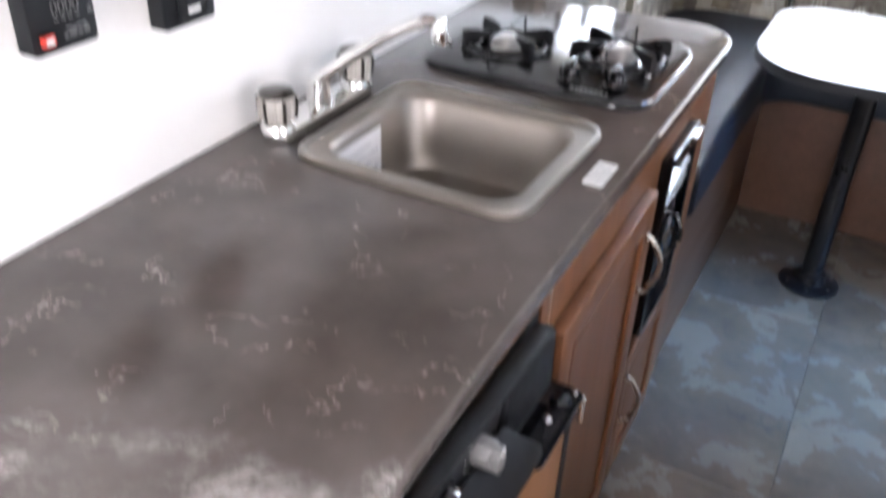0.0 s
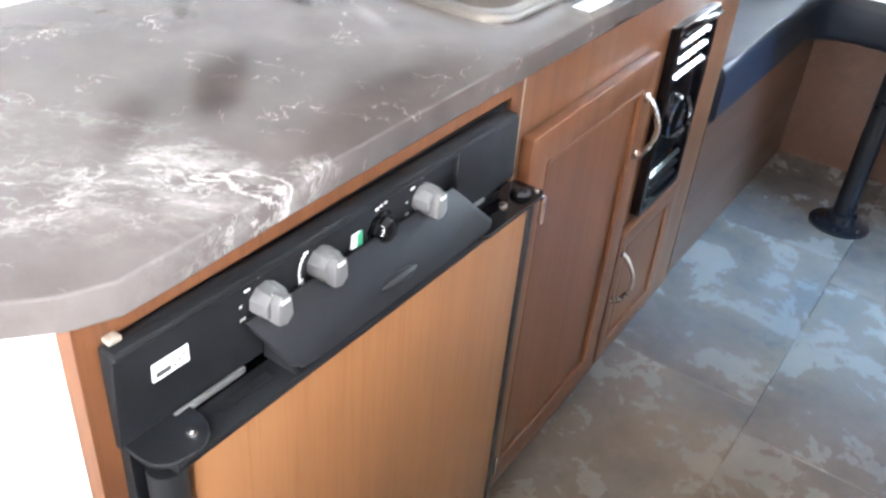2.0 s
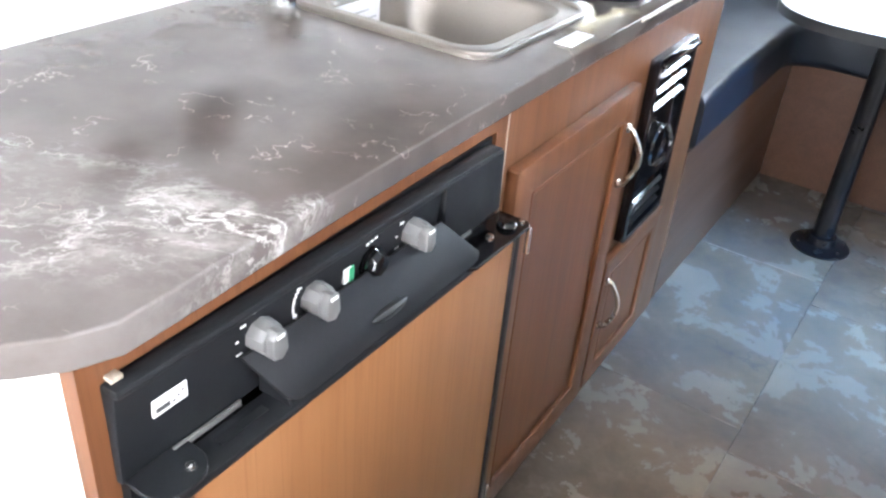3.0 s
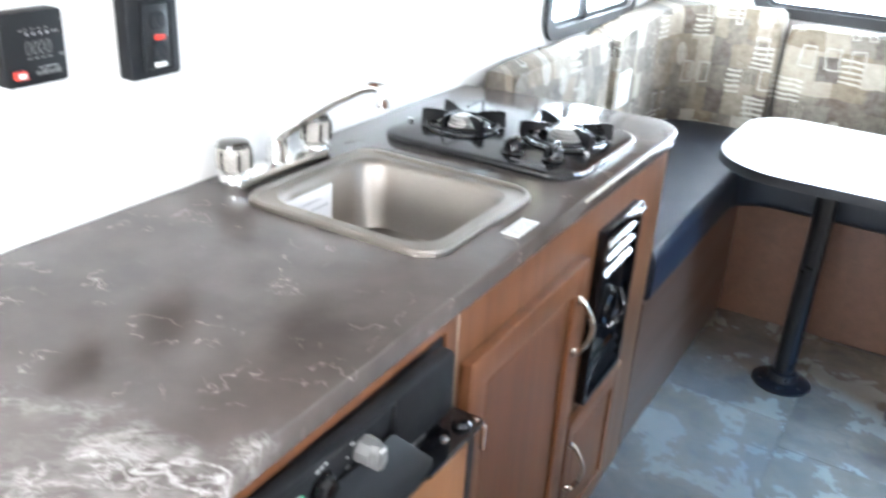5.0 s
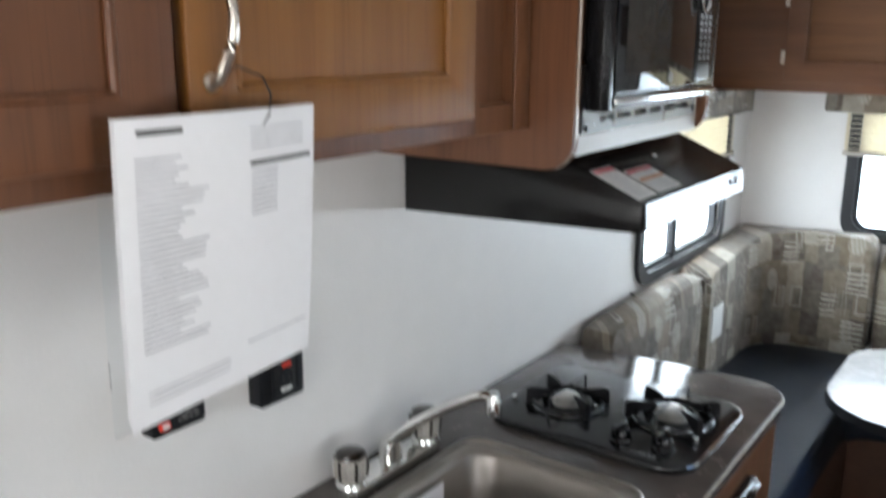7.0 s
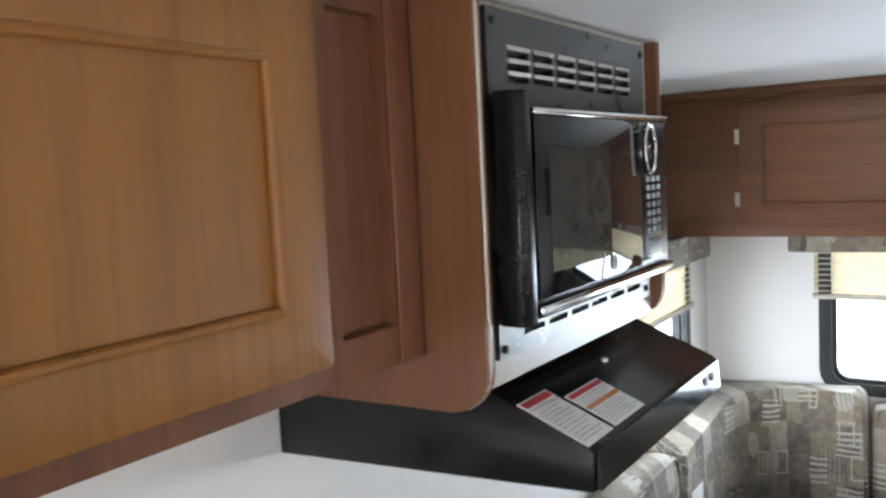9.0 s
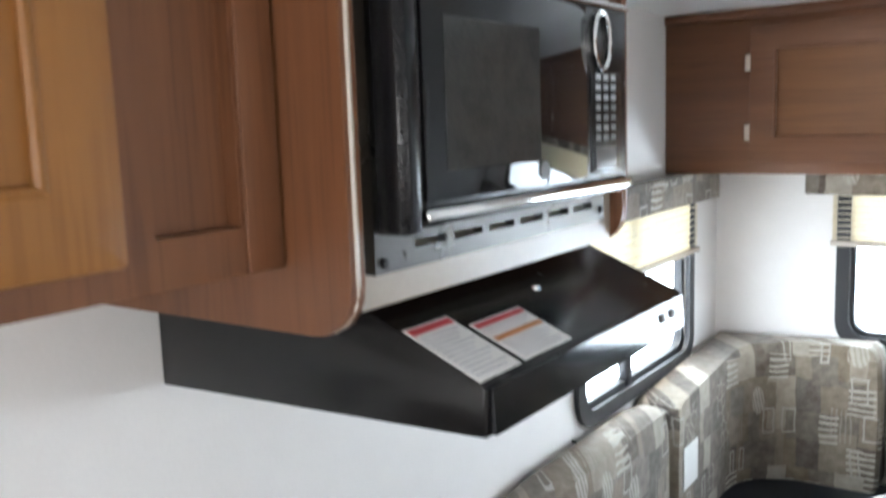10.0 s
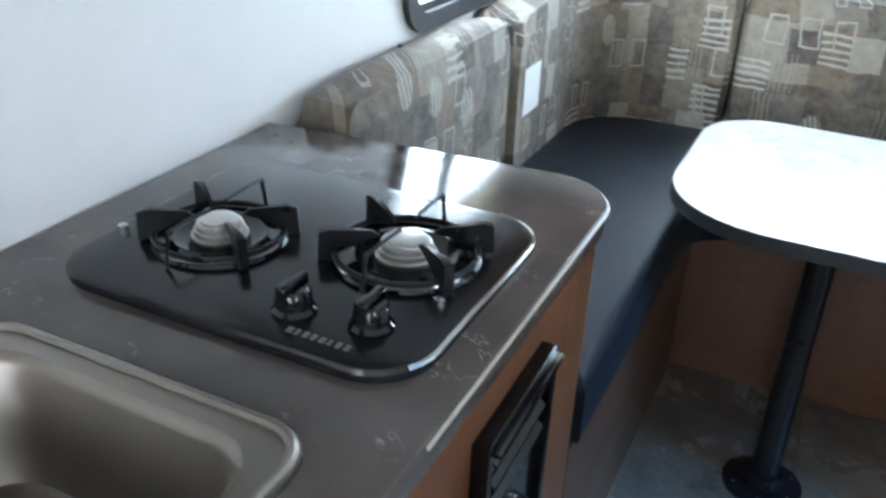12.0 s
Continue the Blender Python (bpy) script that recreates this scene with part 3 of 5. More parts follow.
# ---- windows ----
def window(name, axis, face, out, u0, u1, z0, z1, mullion, label):
    """A black-framed sliding window with rounded corners; face is the wall's room side, out the way outwards."""
    mid = (u0 + u1) / 2
    base = (face, mid, z0) if axis == "x" else (mid, face, z0)
    win = thing(name, base, label, "window", "", "structure")
    o, i = rrect(u0 - 0.028, u1 + 0.028, z0 - 0.028, z1 + 0.028, 0.075), rrect(u0 + 0.008, u1 - 0.008, z0 + 0.008, z1 - 0.008, 0.05)
    part("window_frame", ring(o, i, axis, face - out * 0.003, face - out * 0.016), M_RUBBER, win, "black rounded clamp frame")
    part("window_sash", ring(rrect(u0 - 0.004, u1 + 0.004, z0 - 0.004, z1 + 0.004, 0.055), rrect(u0 + 0.020, u1 - 0.020, z0 + 0.020, z1 - 0.020, 0.04), axis, face + out * 0.004, face + out * 0.030), M_RUBBER, win, "black sash frame")
    cut = mullion
    for a, b in ((u0 + 0.016, cut), (cut, u1 - 0.016)):
        pane = box(face + out * 0.014, face + out * 0.018, a, b, z0 + 0.016, z1 - 0.016) if axis == "x" else box(a, b, face + out * 0.014, face + out * 0.018, z0 + 0.016, z1 - 0.016)
        p = part("pane", pane, M_GLASS, win, "clear glass pane")
        p.visible_shadow = False
        for face_of_pane in p.data.polygons:
            face_of_pane.use_smooth = False
    bar = box(face - out * 0.002, face + out * 0.026, cut - 0.014, cut + 0.014, z0, z1, 0.003) if axis == "x" else box(cut - 0.014, cut + 0.014, face - out * 0.002, face + out * 0.026, z0, z1, 0.003)
    part("mullion", bar, M_RUBBER, win, "black meeting rail of the slider")
    return win


window("window_1", "x", 0.0, -1, WIN_L[0], WIN_L[1], WIN_L[2], WIN_L[3], 2.36, "black-framed sliding window with rounded corners above the bench")
window("window_2", "y", YF, 1, WIN_F[0], WIN_F[1], WIN_F[2], WIN_F[3], 0.98, "black-framed window with rounded corners behind the table")
# unseen window, added to go with the side fill lamp
window("window_3", "x", XR, 1, WIN_S[0], WIN_S[1], WIN_S[2], WIN_S[3], -0.05, "unseen black-framed window added opposite the counter to let in fill light")
window("window_4", "y", YB, -1, WIN_B[0], WIN_B[1], WIN_B[2], WIN_B[3], 0.85, "black-framed window in the rear wall")


def pleated_shade(axis, face, inward, u0, u1, z0, z1, label):
    """An accordion blind drawn half down, with its bottom rail."""
    n = max(4, round((z1 - z0) / 0.017))
    base = (face, (u0 + u1) / 2, z0) if axis == "x" else ((u0 + u1) / 2, face, z0)
    sh = thing("pleated_shade", base, label, "window shade")
    bm = bmesh.new()
    rows = []
    for k in range(2 * n + 1):
        z = z1 - (z1 - z0) * k / (2 * n)
        a = face + inward * (0.012 + (0.0032 if k % 2 else 0.0))
        rows.append([bm.verts.new(place3(axis, a, u, z)) for u in (u0, u1)] + [bm.verts.new(place3(axis, a + inward * 0.0015, u, z)) for u in (u1, u0)])
    for p, q in zip(rows, rows[1:]):
        for k in range(4):
            bm.faces.new((p[k], p[(k + 1) % 4], q[(k + 1) % 4], q[k]))
    bmesh.ops.recalc_face_normals(bm, faces=bm.faces)
    ob = part("cloth", bm, M_SHADE, sh)
    for p in ob.data.polygons:
        p.use_smooth = False
    lo, hi = sorted((face + inward * 0.008, face + inward * 0.024))
    part("bottom_rail", box(lo, hi, u0 - 0.004, u1 + 0.004, z0 - 0.016, z0, 0.003) if axis == "x" else box(u0 - 0.004, u1 + 0.004, lo, hi, z0 - 0.016, z0, 0.003), M_TRIM, sh, "cream bottom rail")
    return sh


pleated_shade("x", 0.0, 1, 2.04, 2.808, 1.262, 1.42, "cream pleated window shade drawn half down")
pleated_shade("y", YF, -1, 0.335, 1.625, 1.268, 1.42, "cream pleated window shade drawn half down")


def valance(axis, face, inward, u0, u1, z0, z1):
    lo, hi = sorted((face + inward * 0.026, face + inward * 0.052))
    bm = box(lo, hi, u0, u1, z0, z1, 0.008, 3) if axis == "x" else box(u0, u1, lo, hi, z0, z1, 0.008, 3)
    return single("valance", bm, M_FABRIC, "padded window valance in brown and cream patchwork print", "valance", group="window valances")


valance("x", 0.0, 1, 2.00, 2.90, 1.395, 1.479)
valance("y", YF, -1, 0.265, 1.695, 1.400, 1.479)


# ---- cabinet joinery ----
def panel_door(name, axis, face, out, u0, u1, z0, z1, parent, frame_mat, panel_mat, rail=0.055, thick=0.018, label=""):
    """A framed cabinet door with a recessed centre panel and a moulded lip round it. face: the plane behind it."""
    f0, f1 = sorted((face, face + out * thick))
    frame_bm = ring(rrect(u0, u1, z0, z1, 0.003, 1), rrect(u0 + rail, u1 - rail, z0 + rail, z1 - rail, 0.003, 1), axis, f0, f1)
    door = part(name, round_edges(frame_bm, 0.002, 2), frame_mat, parent, label)
    p0, p1 = sorted((face + out * 0.002, face + out * (thick - 0.008)))
    flat = box(p0, p1, u0 + rail - 0.004, u1 - rail + 0.004, z0 + rail - 0.004, z1 - rail + 0.004) if axis == "x" else box(u0 + rail - 0.004, u1 - rail + 0.004, p0, p1, z0 + rail - 0.004, z1 - rail + 0.004)
    part("door_panel", flat, panel_mat, door, "flat recessed centre panel")
    lip = [place3(axis, face + out * (thick - 0.004), u, z) for u, z in ((u0 + rail + 0.003, z0 + rail + 0.003), (u1 - rail - 0.003, z0 + rail + 0.003), (u1 - rail - 0.003, z1 - rail - 0.003), (u0 + rail + 0.003, z1 - rail - 0.003))]
    sides = [tube((lip[k], lip[(k + 1) % 4]), 0.005, 8) for k in range(4)]
    part("moulding", join(*sides), frame_mat, door, "rounded lip round the panel")
    return door


def bow_handle(parent, face_x, y, z0, z1, bow=0.03, r=0.0048):
    pts = [(face_x + 0.004, y, z0)] + arc((face_x + 0.012, y, z0 + 0.002), (face_x + 0.012, y, z1 - 0.002), (bow - 0.010, 0.004, 0), 12) + [(face_x + 0.004, y, z1)]
    h = part("handle", tube(pts, [r * 1.3] + [r] * 13 + [r * 1.3], 10), M_NICKEL, parent, "bowed brushed nickel handle")
    for z in (z0, z1):
        part("rosette", lathe([(0.0075, 0.0), (0.0085, 0.003), (0.006, 0.006), (0.003, 0.008)], (face_x, y, z), "x", 14), M_NICKEL, h)
    return h


# ---- base cabinet run ----
FACE = 0.545
base = thing("base_cabinet", (0.27, 1.13, 0.0), "cherry-stained base cabinet under the sink and cooktop", "cabinet")
part("face_frame", wall_with_holes("x", FACE - 0.02, FACE, 0.020, 1.645, 0.0, 0.865, [(0.045, 0.662, 0.0, 0.842), (1.245, 1.435, 0.42, 0.775)]), M_WOOD, base, "cherry-stained face frame")
part("end_panel", box(0.0, FACE - 0.021, 1.630, 1.6445, 0.0, 0.865), M_WOOD, base)
part("side_panel", box(0.0, FACE - 0.021, 0.020, 0.032, 0.0, 0.860), M_WHITE, base, "white laminated end panel by the entry")
part("divider", box(0.0, FACE - 0.021, 0.668, 0.682, 0.0, 0.860), M_WOOD, base)
part("divider", box(0.0, FACE - 0.021, 1.150, 1.162, 0.0, 0.740), M_WOOD, base)
d = panel_door("door", "x", FACE + 0.001, 1, 0.702, 1.150, 0.050, 0.772, base, M_WOOD, M_WOOD, 0.052, 0.020, "framed cherry-stained cupboard door")
bow_handle(d, FACE + 0.021, 1.112, 0.590, 0.700)
d = panel_door("door", "x", FACE + 0.001, 1, 1.168, 1.480, 0.050, 0.382, base, M_WOOD, M_WOOD, 0.040, 0.018, "small framed cherry-stained cupboard door")
bow_handle(d, FACE + 0.019, 1.188, 0.218, 0.330)

part("seam", box(FACE, FACE + 0.0012, 0.690, 0.6925, 0.0, 0.865), M_FILLER, base, "pale hairline joint in the face frame")

TAPER = 0.017  # the run stands slightly out of square with the wall


def out_of_square(ob):
    ob.rotation_euler.z = TAPER
    ob.location.x -= TAPER * (ob.location.y - 0.35)


out_of_square(base)

# ---- worktop ----
def slab_with_holes(outer, holes, z0, z1):
    bm = bmesh.new()
    tops = []
    for z in (z1, z0):
        edges = []
        for pts in (outer, *holes):
            vs = [bm.verts.new((x, y, z)) for x, y in pts]
            tops.append(vs)
            edges += [bm.edges.new((vs[k], vs[(k + 1) % len(vs)])) for k in range(len(vs))]
        bmesh.ops.triangle_fill(bm, use_beauty=True, edges=edges)
    half = len(tops) // 2
    for up, down in zip(tops[:half], tops[half:]):
        n = len(up)
        for k in range(n):
            bm.faces.new((up[k], up[(k + 1) % n], down[(k + 1) % n], down[k]))
    bmesh.ops.recalc_face_normals(bm, faces=bm.faces)
    rim = []
    for vs in (tops[0], tops[half]):
        n = len(vs)
        rim += [bm.edges.get((vs[k], vs[(k + 1) % n])) for k in range(n)]
    bmesh.ops.bevel(bm, geom=[e for e in rim if e], offset=0.010, segments=4, profile=0.5, affect="EDGES", clamp_overlap=True)
    return bm


SINK = (0.112, 0.479, 0.724, 1.060)
edge = [(0.002, -0.130), (0.36, -0.120), (0.44, -0.085), (0.490, -0.045), (0.526, -0.010), (0.551, 0.022), (0.566, 0.060)]
edge += [(0.565, 0.12), (0.559, 0.25), (0.552, 0.55), (0.549, 0.80), (0.547, 1.15)] + [(0.456 + 0.09 * math.cos(a), 1.586 + 0.09 * math.sin(a)) for a in (0.0, 0.26, 0.52, 0.79, 1.05, 1.31, 1.57)] + [(0.25, 1.660), (0.002, 1.634)]
counter = single("worktop", slab_with_holes(edge, [rrect(SINK[0] + 0.02, SINK[1] - 0.02, SINK[2] + 0.02, SINK[3] - 0.02, 0.05)], 0.866, 0.900), M_LAM, "brown marbled laminate worktop with pale veins and a rounded end", "worktop")
part("edge_strip", tube([(0.5482, 1.10, 0.8945), (0.5460, 1.586, 0.8945)] + [(0.4560 + 0.09 * math.cos(a), 1.586 + 0.09 * math.sin(a), 0.8945) for a in (0.26, 0.52, 0.79, 1.05, 1.31)], 0.0024, 8), M_TRIM, counter, "thin pale strip along the edge")

# ---- sink ----
sx0, sx1, sy0, sy1 = SINK
sink = thing("sink", ((sx0 + sx1) / 2, (sy0 + sy1) / 2, 0.74), "square stainless steel drop-in sink with rounded corners", "sink")


def loft(outlines):
    """A skin through outlines (points, height) with equal counts, closed at the last."""
    bm = bmesh.new()
    rows = [[bm.verts.new((x, y, z)) for x, y in pts] for pts, z in outlines]
    n = len(rows[0])
    for a, b in zip(rows, rows[1:]):
        for k in range(n):
            bm.faces.new((a[k], a[(k + 1) % n], b[(k + 1) % n], b[k]))
    bm.faces.new(rows[-1])
    bmesh.ops.recalc_face_normals(bm, faces=bm.faces)
    return bm


def sq(inset, r):
    return rrect(sx0 + inset, sx1 - inset, sy0 + inset, sy1 - inset, r, 6)


part("rim", ring(sq(0.0, 0.045), sq(0.030, 0.05), "z", 0.9005, 0.906), M_STEEL, sink, "bright rolled steel rim")
part("rim_bead", tube([(x, y, 0.9062) for x, y in sq(0.006, 0.042)], 0.0055, 8, True), M_STEEL, sink)
basin = part("basin", loft([(sq(0.030, 0.05), 0.9058), (sq(0.034, 0.05), 0.902), (sq(0.038, 0.05), 0.893), (sq(0.046, 0.05), 0.806), (sq(0.056, 0.05), 0.785), (sq(0.075, 0.05), 0.776), (sq(0.12, 0.03), 0.772)]), M_STEEL, sink, "deep brushed steel bowl")
part("drain", lathe([(0.030, 0.7722), (0.032, 0.775), (0.024, 0.7755), (0.020, 0.7735), (0.004, 0.7735)], (0.298, 0.90, 0), "z", 24), M_CHROME, sink, "chrome drain strainer")
sticker = single("paper_label", box(sx0 + 0.0465, sx0 + 0.0478, 0.785, 0.905, 0.808, 0.891), M_PAPER, "white printed care label stuck inside the sink bowl", "label")
for k in range(4):
    part("print", box(sx0 + 0.0479, sx0 + 0.0483, 0.80, 0.895 - 0.02 * (k % 2), 0.825 + 0.015 * k, 0.828 + 0.015 * k), M_FAINT, sticker)

tag = single("barcode_label", box(0.502, 0.531, 0.878, 0.952, 0.9002, 0.9012), M_LABEL, "small white label lying on the worktop beside the sink", "label")
for k in range(5):
    part("print", box(0.506 + 0.005 * k, 0.508 + 0.005 * k, 0.884, 0.945, 0.9013, 0.9016), M_INK, tag)

# ---- faucet ----
fx = 0.074
tap = thing("faucet", (fx, 0.865, 0.900), "chrome two-handle galley faucet with fluted acrylic knobs", "faucet")
part("base_plate", round_edges(prism(rrect(fx - 0.026, fx + 0.026, 0.738, 0.992, 0.025, 6), "z", 0.9005, 0.924), 0.004, 2), M_CHROME, tap)
for y in (0.762, 0.965):
    k = part("knob", lathe([(0.020, 0.934), (0.0255, 0.938), (0.027, 0.950), (0.0275, 0.968), (0.026, 0.974)], (fx, y, 0), "z", 16), M_CLEAR, tap, "fluted clear acrylic knob")
    for j in range(12):
        a = radians(30 * j)
        part("flute", tube([(fx + 0.0262 * math.cos(a), y + 0.0262 * math.sin(a), 0.939), (fx + 0.0278 * math.cos(a), y + 0.0278 * math.sin(a), 0.955), (fx + 0.0268 * math.cos(a), y + 0.0268 * math.sin(a), 0.972)], 0.0030, 6), M_ACRYLIC if j % 2 else M_CLEAR, k)
    part("cap", lathe([(0.0262, 0.9742), (0.0250, 0.981), (0.0200, 0.9845), (0.006, 0.986)], (fx, y, 0), "z", 20), M_ACRYLIC, k, "dark smoky knob top")
    part("collar", lathe([(0.026, 0.9235), (0.024, 0.930), (0.018, 0.9345)], (fx, y, 0), "z", 20), M_CHROME, k, "chrome collar")
part("spout_base", lathe([(0.021, 0.9235), (0.019, 0.945), (0.017, 0.962), (0.010, 0.967)], (fx, 0.865, 0), "z", 20), M_CHROME, tap)
part("spout", tube([(fx, 0.862, 0.955), (fx + 0.012, 0.866, 0.972), (fx + 0.05, 0.878, 1.004), (fx + 0.10, 0.892, 1.040), (fx + 0.145, 0.905, 1.066), (fx + 0.162, 0.910, 1.071), (fx + 0.182, 0.914, 1.070)], [0.012, 0.011, 0.010, 0.0095, 0.009, 0.009, 0.009], 12), M_CHROME, tap, "long raised chrome spout")
part("aerator", lathe([(0.012, 1.040), (0.0125, 1.048), (0.0115, 1.070), (0.008, 1.078)], (fx + 0.180, 0.914, 0), "z", 16), M_CHROME, tap)

# ---- cooktop ----
cx0, cx1, cy0, cy1 = 0.082, 0.506, 1.138, 1.492
cook = thing("cooktop", ((cx0 + cx1) / 2, (cy0 + cy1) / 2, 0.900), "gloss black two-burner gas cooktop set in the worktop", "cooktop")
part("plate", loft([(rrect(cx0, cx1, cy0, cy1, 0.062, 8), 0.9003), (rrect(cx0, cx1, cy0, cy1, 0.062, 8), 0.908), (rrect(cx0 + 0.003, cx1 - 0.003, cy0 + 0.003, cy1 - 0.003, 0.06, 8), 0.913), (rrect(cx0 + 0.010, cx1 - 0.010, cy0 + 0.010, cy1 - 0.010, 0.056, 8), 0.9152)]), M_COOKTOP, cook, "dark satin enamelled plate")
bead = [(x, y, 0.9105) for x, y in rrect(cx0 + 0.001, cx1 - 0.001, cy0 + 0.001, cy1 - 0.001, 0.061, 8)]
part("edge_trim", tube([p for p in bead if p[0] > 0.44 and p[1] > 1.16], 0.0026, 6), M_CHROME, cook, "bright bead along the room side of the edge")


def burner(bx, by, size):
    pan = part("drip_ring", lathe([(0.088 * size, 0.9152), (0.086 * size, 0.919), (0.080 * size, 0.9175), (0.070 * size, 0.9165), (0.060 * size, 0.9200), (0.050 * size, 0.9165)], (bx, by, 0), "z", 32), M_BLACKGLOSS, cook, "ribbed black burner dish")
    part("burner_head", lathe([(0.036 * size, 0.9165), (0.037 * size, 0.9205), (0.033 * size, 0.922), (0.033 * size, 0.927), (0.030 * size, 0.928), (0.030 * size, 0.9335), (0.027 * size, 0.9355), (0.012 * size, 0.936)], (bx, by, 0), "z", 28), M_ALU, pan, "cast aluminium burner head")
    part("burner_cap", lathe([(0.024 * size, 0.9355), (0.024 * size, 0.938), (0.020 * size, 0.9395), (0.004, 0.940)], (bx, by, 0), "z", 24), M_ALU, pan)
    grate = part("grate", tube([(bx + 0.083 * size * math.cos(2 * math.pi * k / 28), by + 0.083 * size * math.sin(2 * math.pi * k / 28), 0.924) for k in range(28)], 0.0035, 8, True), M_IRON, cook, "black iron pan grate")
    for ang in (35, 145, 215, 325):
        a = radians(ang)
        ca, sa = math.cos(a), math.sin(a)
        bm = bmesh.new()
        prof = ((0.030, 0.942), (0.040, 0.948), (0.088, 0.952), (0.100, 0.949), (0.102, 0.918), (0.092, 0.917), (0.074, 0.926), (0.050, 0.936))
        for side in (-1, 1):
            for r, z in prof:
                w = 0.0016 + 0.020 * max(0.0, (r - 0.05)) * 10 * 0.35 if r > 0.07 else 0.0016
                bm.verts.new((bx + size * r * ca - side * w * sa, by + size * r * sa + side * w * ca, z))
        bm.verts.ensure_lookup_table()
        n = len(prof)
        bm.faces.new([bm.verts[k] for k in range(n)])
        bm.faces.new([bm.verts[n + k] for k in range(n)])
        for k in range(n):
            j = (k + 1) % n
            bm.faces.new((bm.verts[k], bm.verts[j], bm.verts[n + j], bm.verts[n + k]))
        bmesh.ops.recalc_face_normals(bm, faces=bm.faces)
        part("grate_fin", bm, M_IRON, grate)
    for ang in (90, 270):
        a = radians(ang)
        part("grate_rod", tube([(bx + 0.016 * math.cos(a), by + 0.016 * size * math.sin(a), 0.953), (bx, by + 0.06 * size * math.sin(a), 0.955), (bx, by + 0.092 * size * math.sin(a), 0.954), (bx, by + 0.100 * size * math.sin(a), 0.917)], 0.0026, 6), M_IRON, grate)


burner(0.203, 1.276, 0.84)
burner(0.400, 1.338, 0.92)
for kx, ky in ((0.360, 1.190), (0.437, 1.202)):
    kn = part("knob", lathe([(0.021, 0.9150), (0.022, 0.919), (0.0185, 0.923), (0.017, 0.938), (0.0145, 0.942), (0.004, 0.943)], (kx, ky, 0), "z", 18), M_BLACKGLOSS, cook, "black control knob")
    part("grip", box(kx - 0.005, kx + 0.005, ky - 0.020, ky + 0.020, 0.928, 0.950, 0.003, 3), M_BLACKGLOSS, kn)
for qx, qy in ((0.103, 1.235), (0.474, 1.268)):
    part("screw", lathe([(0.0055, 0.9150), (0.0055, 0.922), (0.003, 0.9235)], (qx, qy, 0), "z", 10), M_CHROME, cook)
for k, wdt in enumerate((0.008, 0.006, 0.007, 0.006, 0.007, 0.005, 0.006, 0.006)):
    part("badge", box(0.372 + 0.0088 * k, 0.372 + 0.0088 * k + wdt * 0.8, 1.157, 1.166, 0.9153, 0.9157), M_GREY, cook, "small grey maker's badge") if k == 0 else part("badge", box(0.372 + 0.0088 * k, 0.372 + 0.0088 * k + wdt * 0.8, 1.157, 1.166, 0.9153, 0.9157), M_GREY, cook)

# ---- refrigerator ----
def slope_x(z):
    """The front of the refrigerator's control panel at a height."""
    return 0.566 - (0.845 - z) / 0.117 * 0.010


fr = thing("refrigerator", (0.30, 0.353, 0.0), "small built-in refrigerator with a wood-look door and black control panel", "refrigerator")
part("body", box(0.06, 0.540, 0.052, 0.655, 0.02, 0.838), M_FRIDGEGREY, fr)
part("trim_frame", wall_with_holes("x", 0.545, 0.562, 0.047, 0.660, 0.012, 0.727, [(0.075, 0.640, 0.03, 0.727)]), M_BLACK, fr, "black surround of the door")
part("control_panel", round_edges(prism([(0.546, 0.839), (0.566, 0.839), (0.556, 0.728), (0.546, 0.728)], "y", 0.044, 0.634), 0.003, 2), M_BLACK, fr, "black control panel above the door")
part("top_lip", box(0.55, 0.570, 0.044, 0.634, 0.830, 0.841, 0.004), M_BLACK, fr)
part("panel_block", round_edges(prism([(0.560, 0.837), (0.572, 0.837), (0.574, 0.752), (0.556, 0.752)], "y", 0.502, 0.635), 0.003, 2), M_BLACK, fr, "raised blank block of the panel")
part("corner_tab", box(0.550, 0.560, 0.048, 0.060, 0.8412, 0.846, 0.001), M_FILLER, fr, "small pale mounting tab")


def grey_knob(y, z):
    k = part("knob", lathe([(0.0170, 0.560), (0.0178, 0.566), (0.0168, 0.578), (0.0150, 0.583), (0.004, 0.584)], (0, y, z), "x", 9), M_GREY, fr, "grey faceted control knob")
    part("grip", round_edges(prism([(y - 0.010, z - 0.014), (y + 0.002, z - 0.0175), (y + 0.010, z - 0.010), (y + 0.008, z + 0.012), (y - 0.004, z + 0.0160), (y - 0.010, z + 0.008)], "x", 0.578, 0.593), 0.002, 2), M_GREY, k)
    part("pointer", box(0.5926, 0.5936, y - 0.0060, y + 0.0040, z + 0.0085, z + 0.0120), M_LABEL, k)
    for j in range(5):
        a = radians(100 + 36 * j)
        zz = z + 0.027 * math.sin(a)
        half = 0.0034 if j in (1, 3) else 0.0016
        part("dial_mark", box(slope_x(zz) - 0.003, slope_x(zz) + 0.0008, y + 0.027 * math.cos(a) - half, y + 0.027 * math.cos(a) + half, zz - 0.0011, zz + 0.0011), M_LABEL, k)


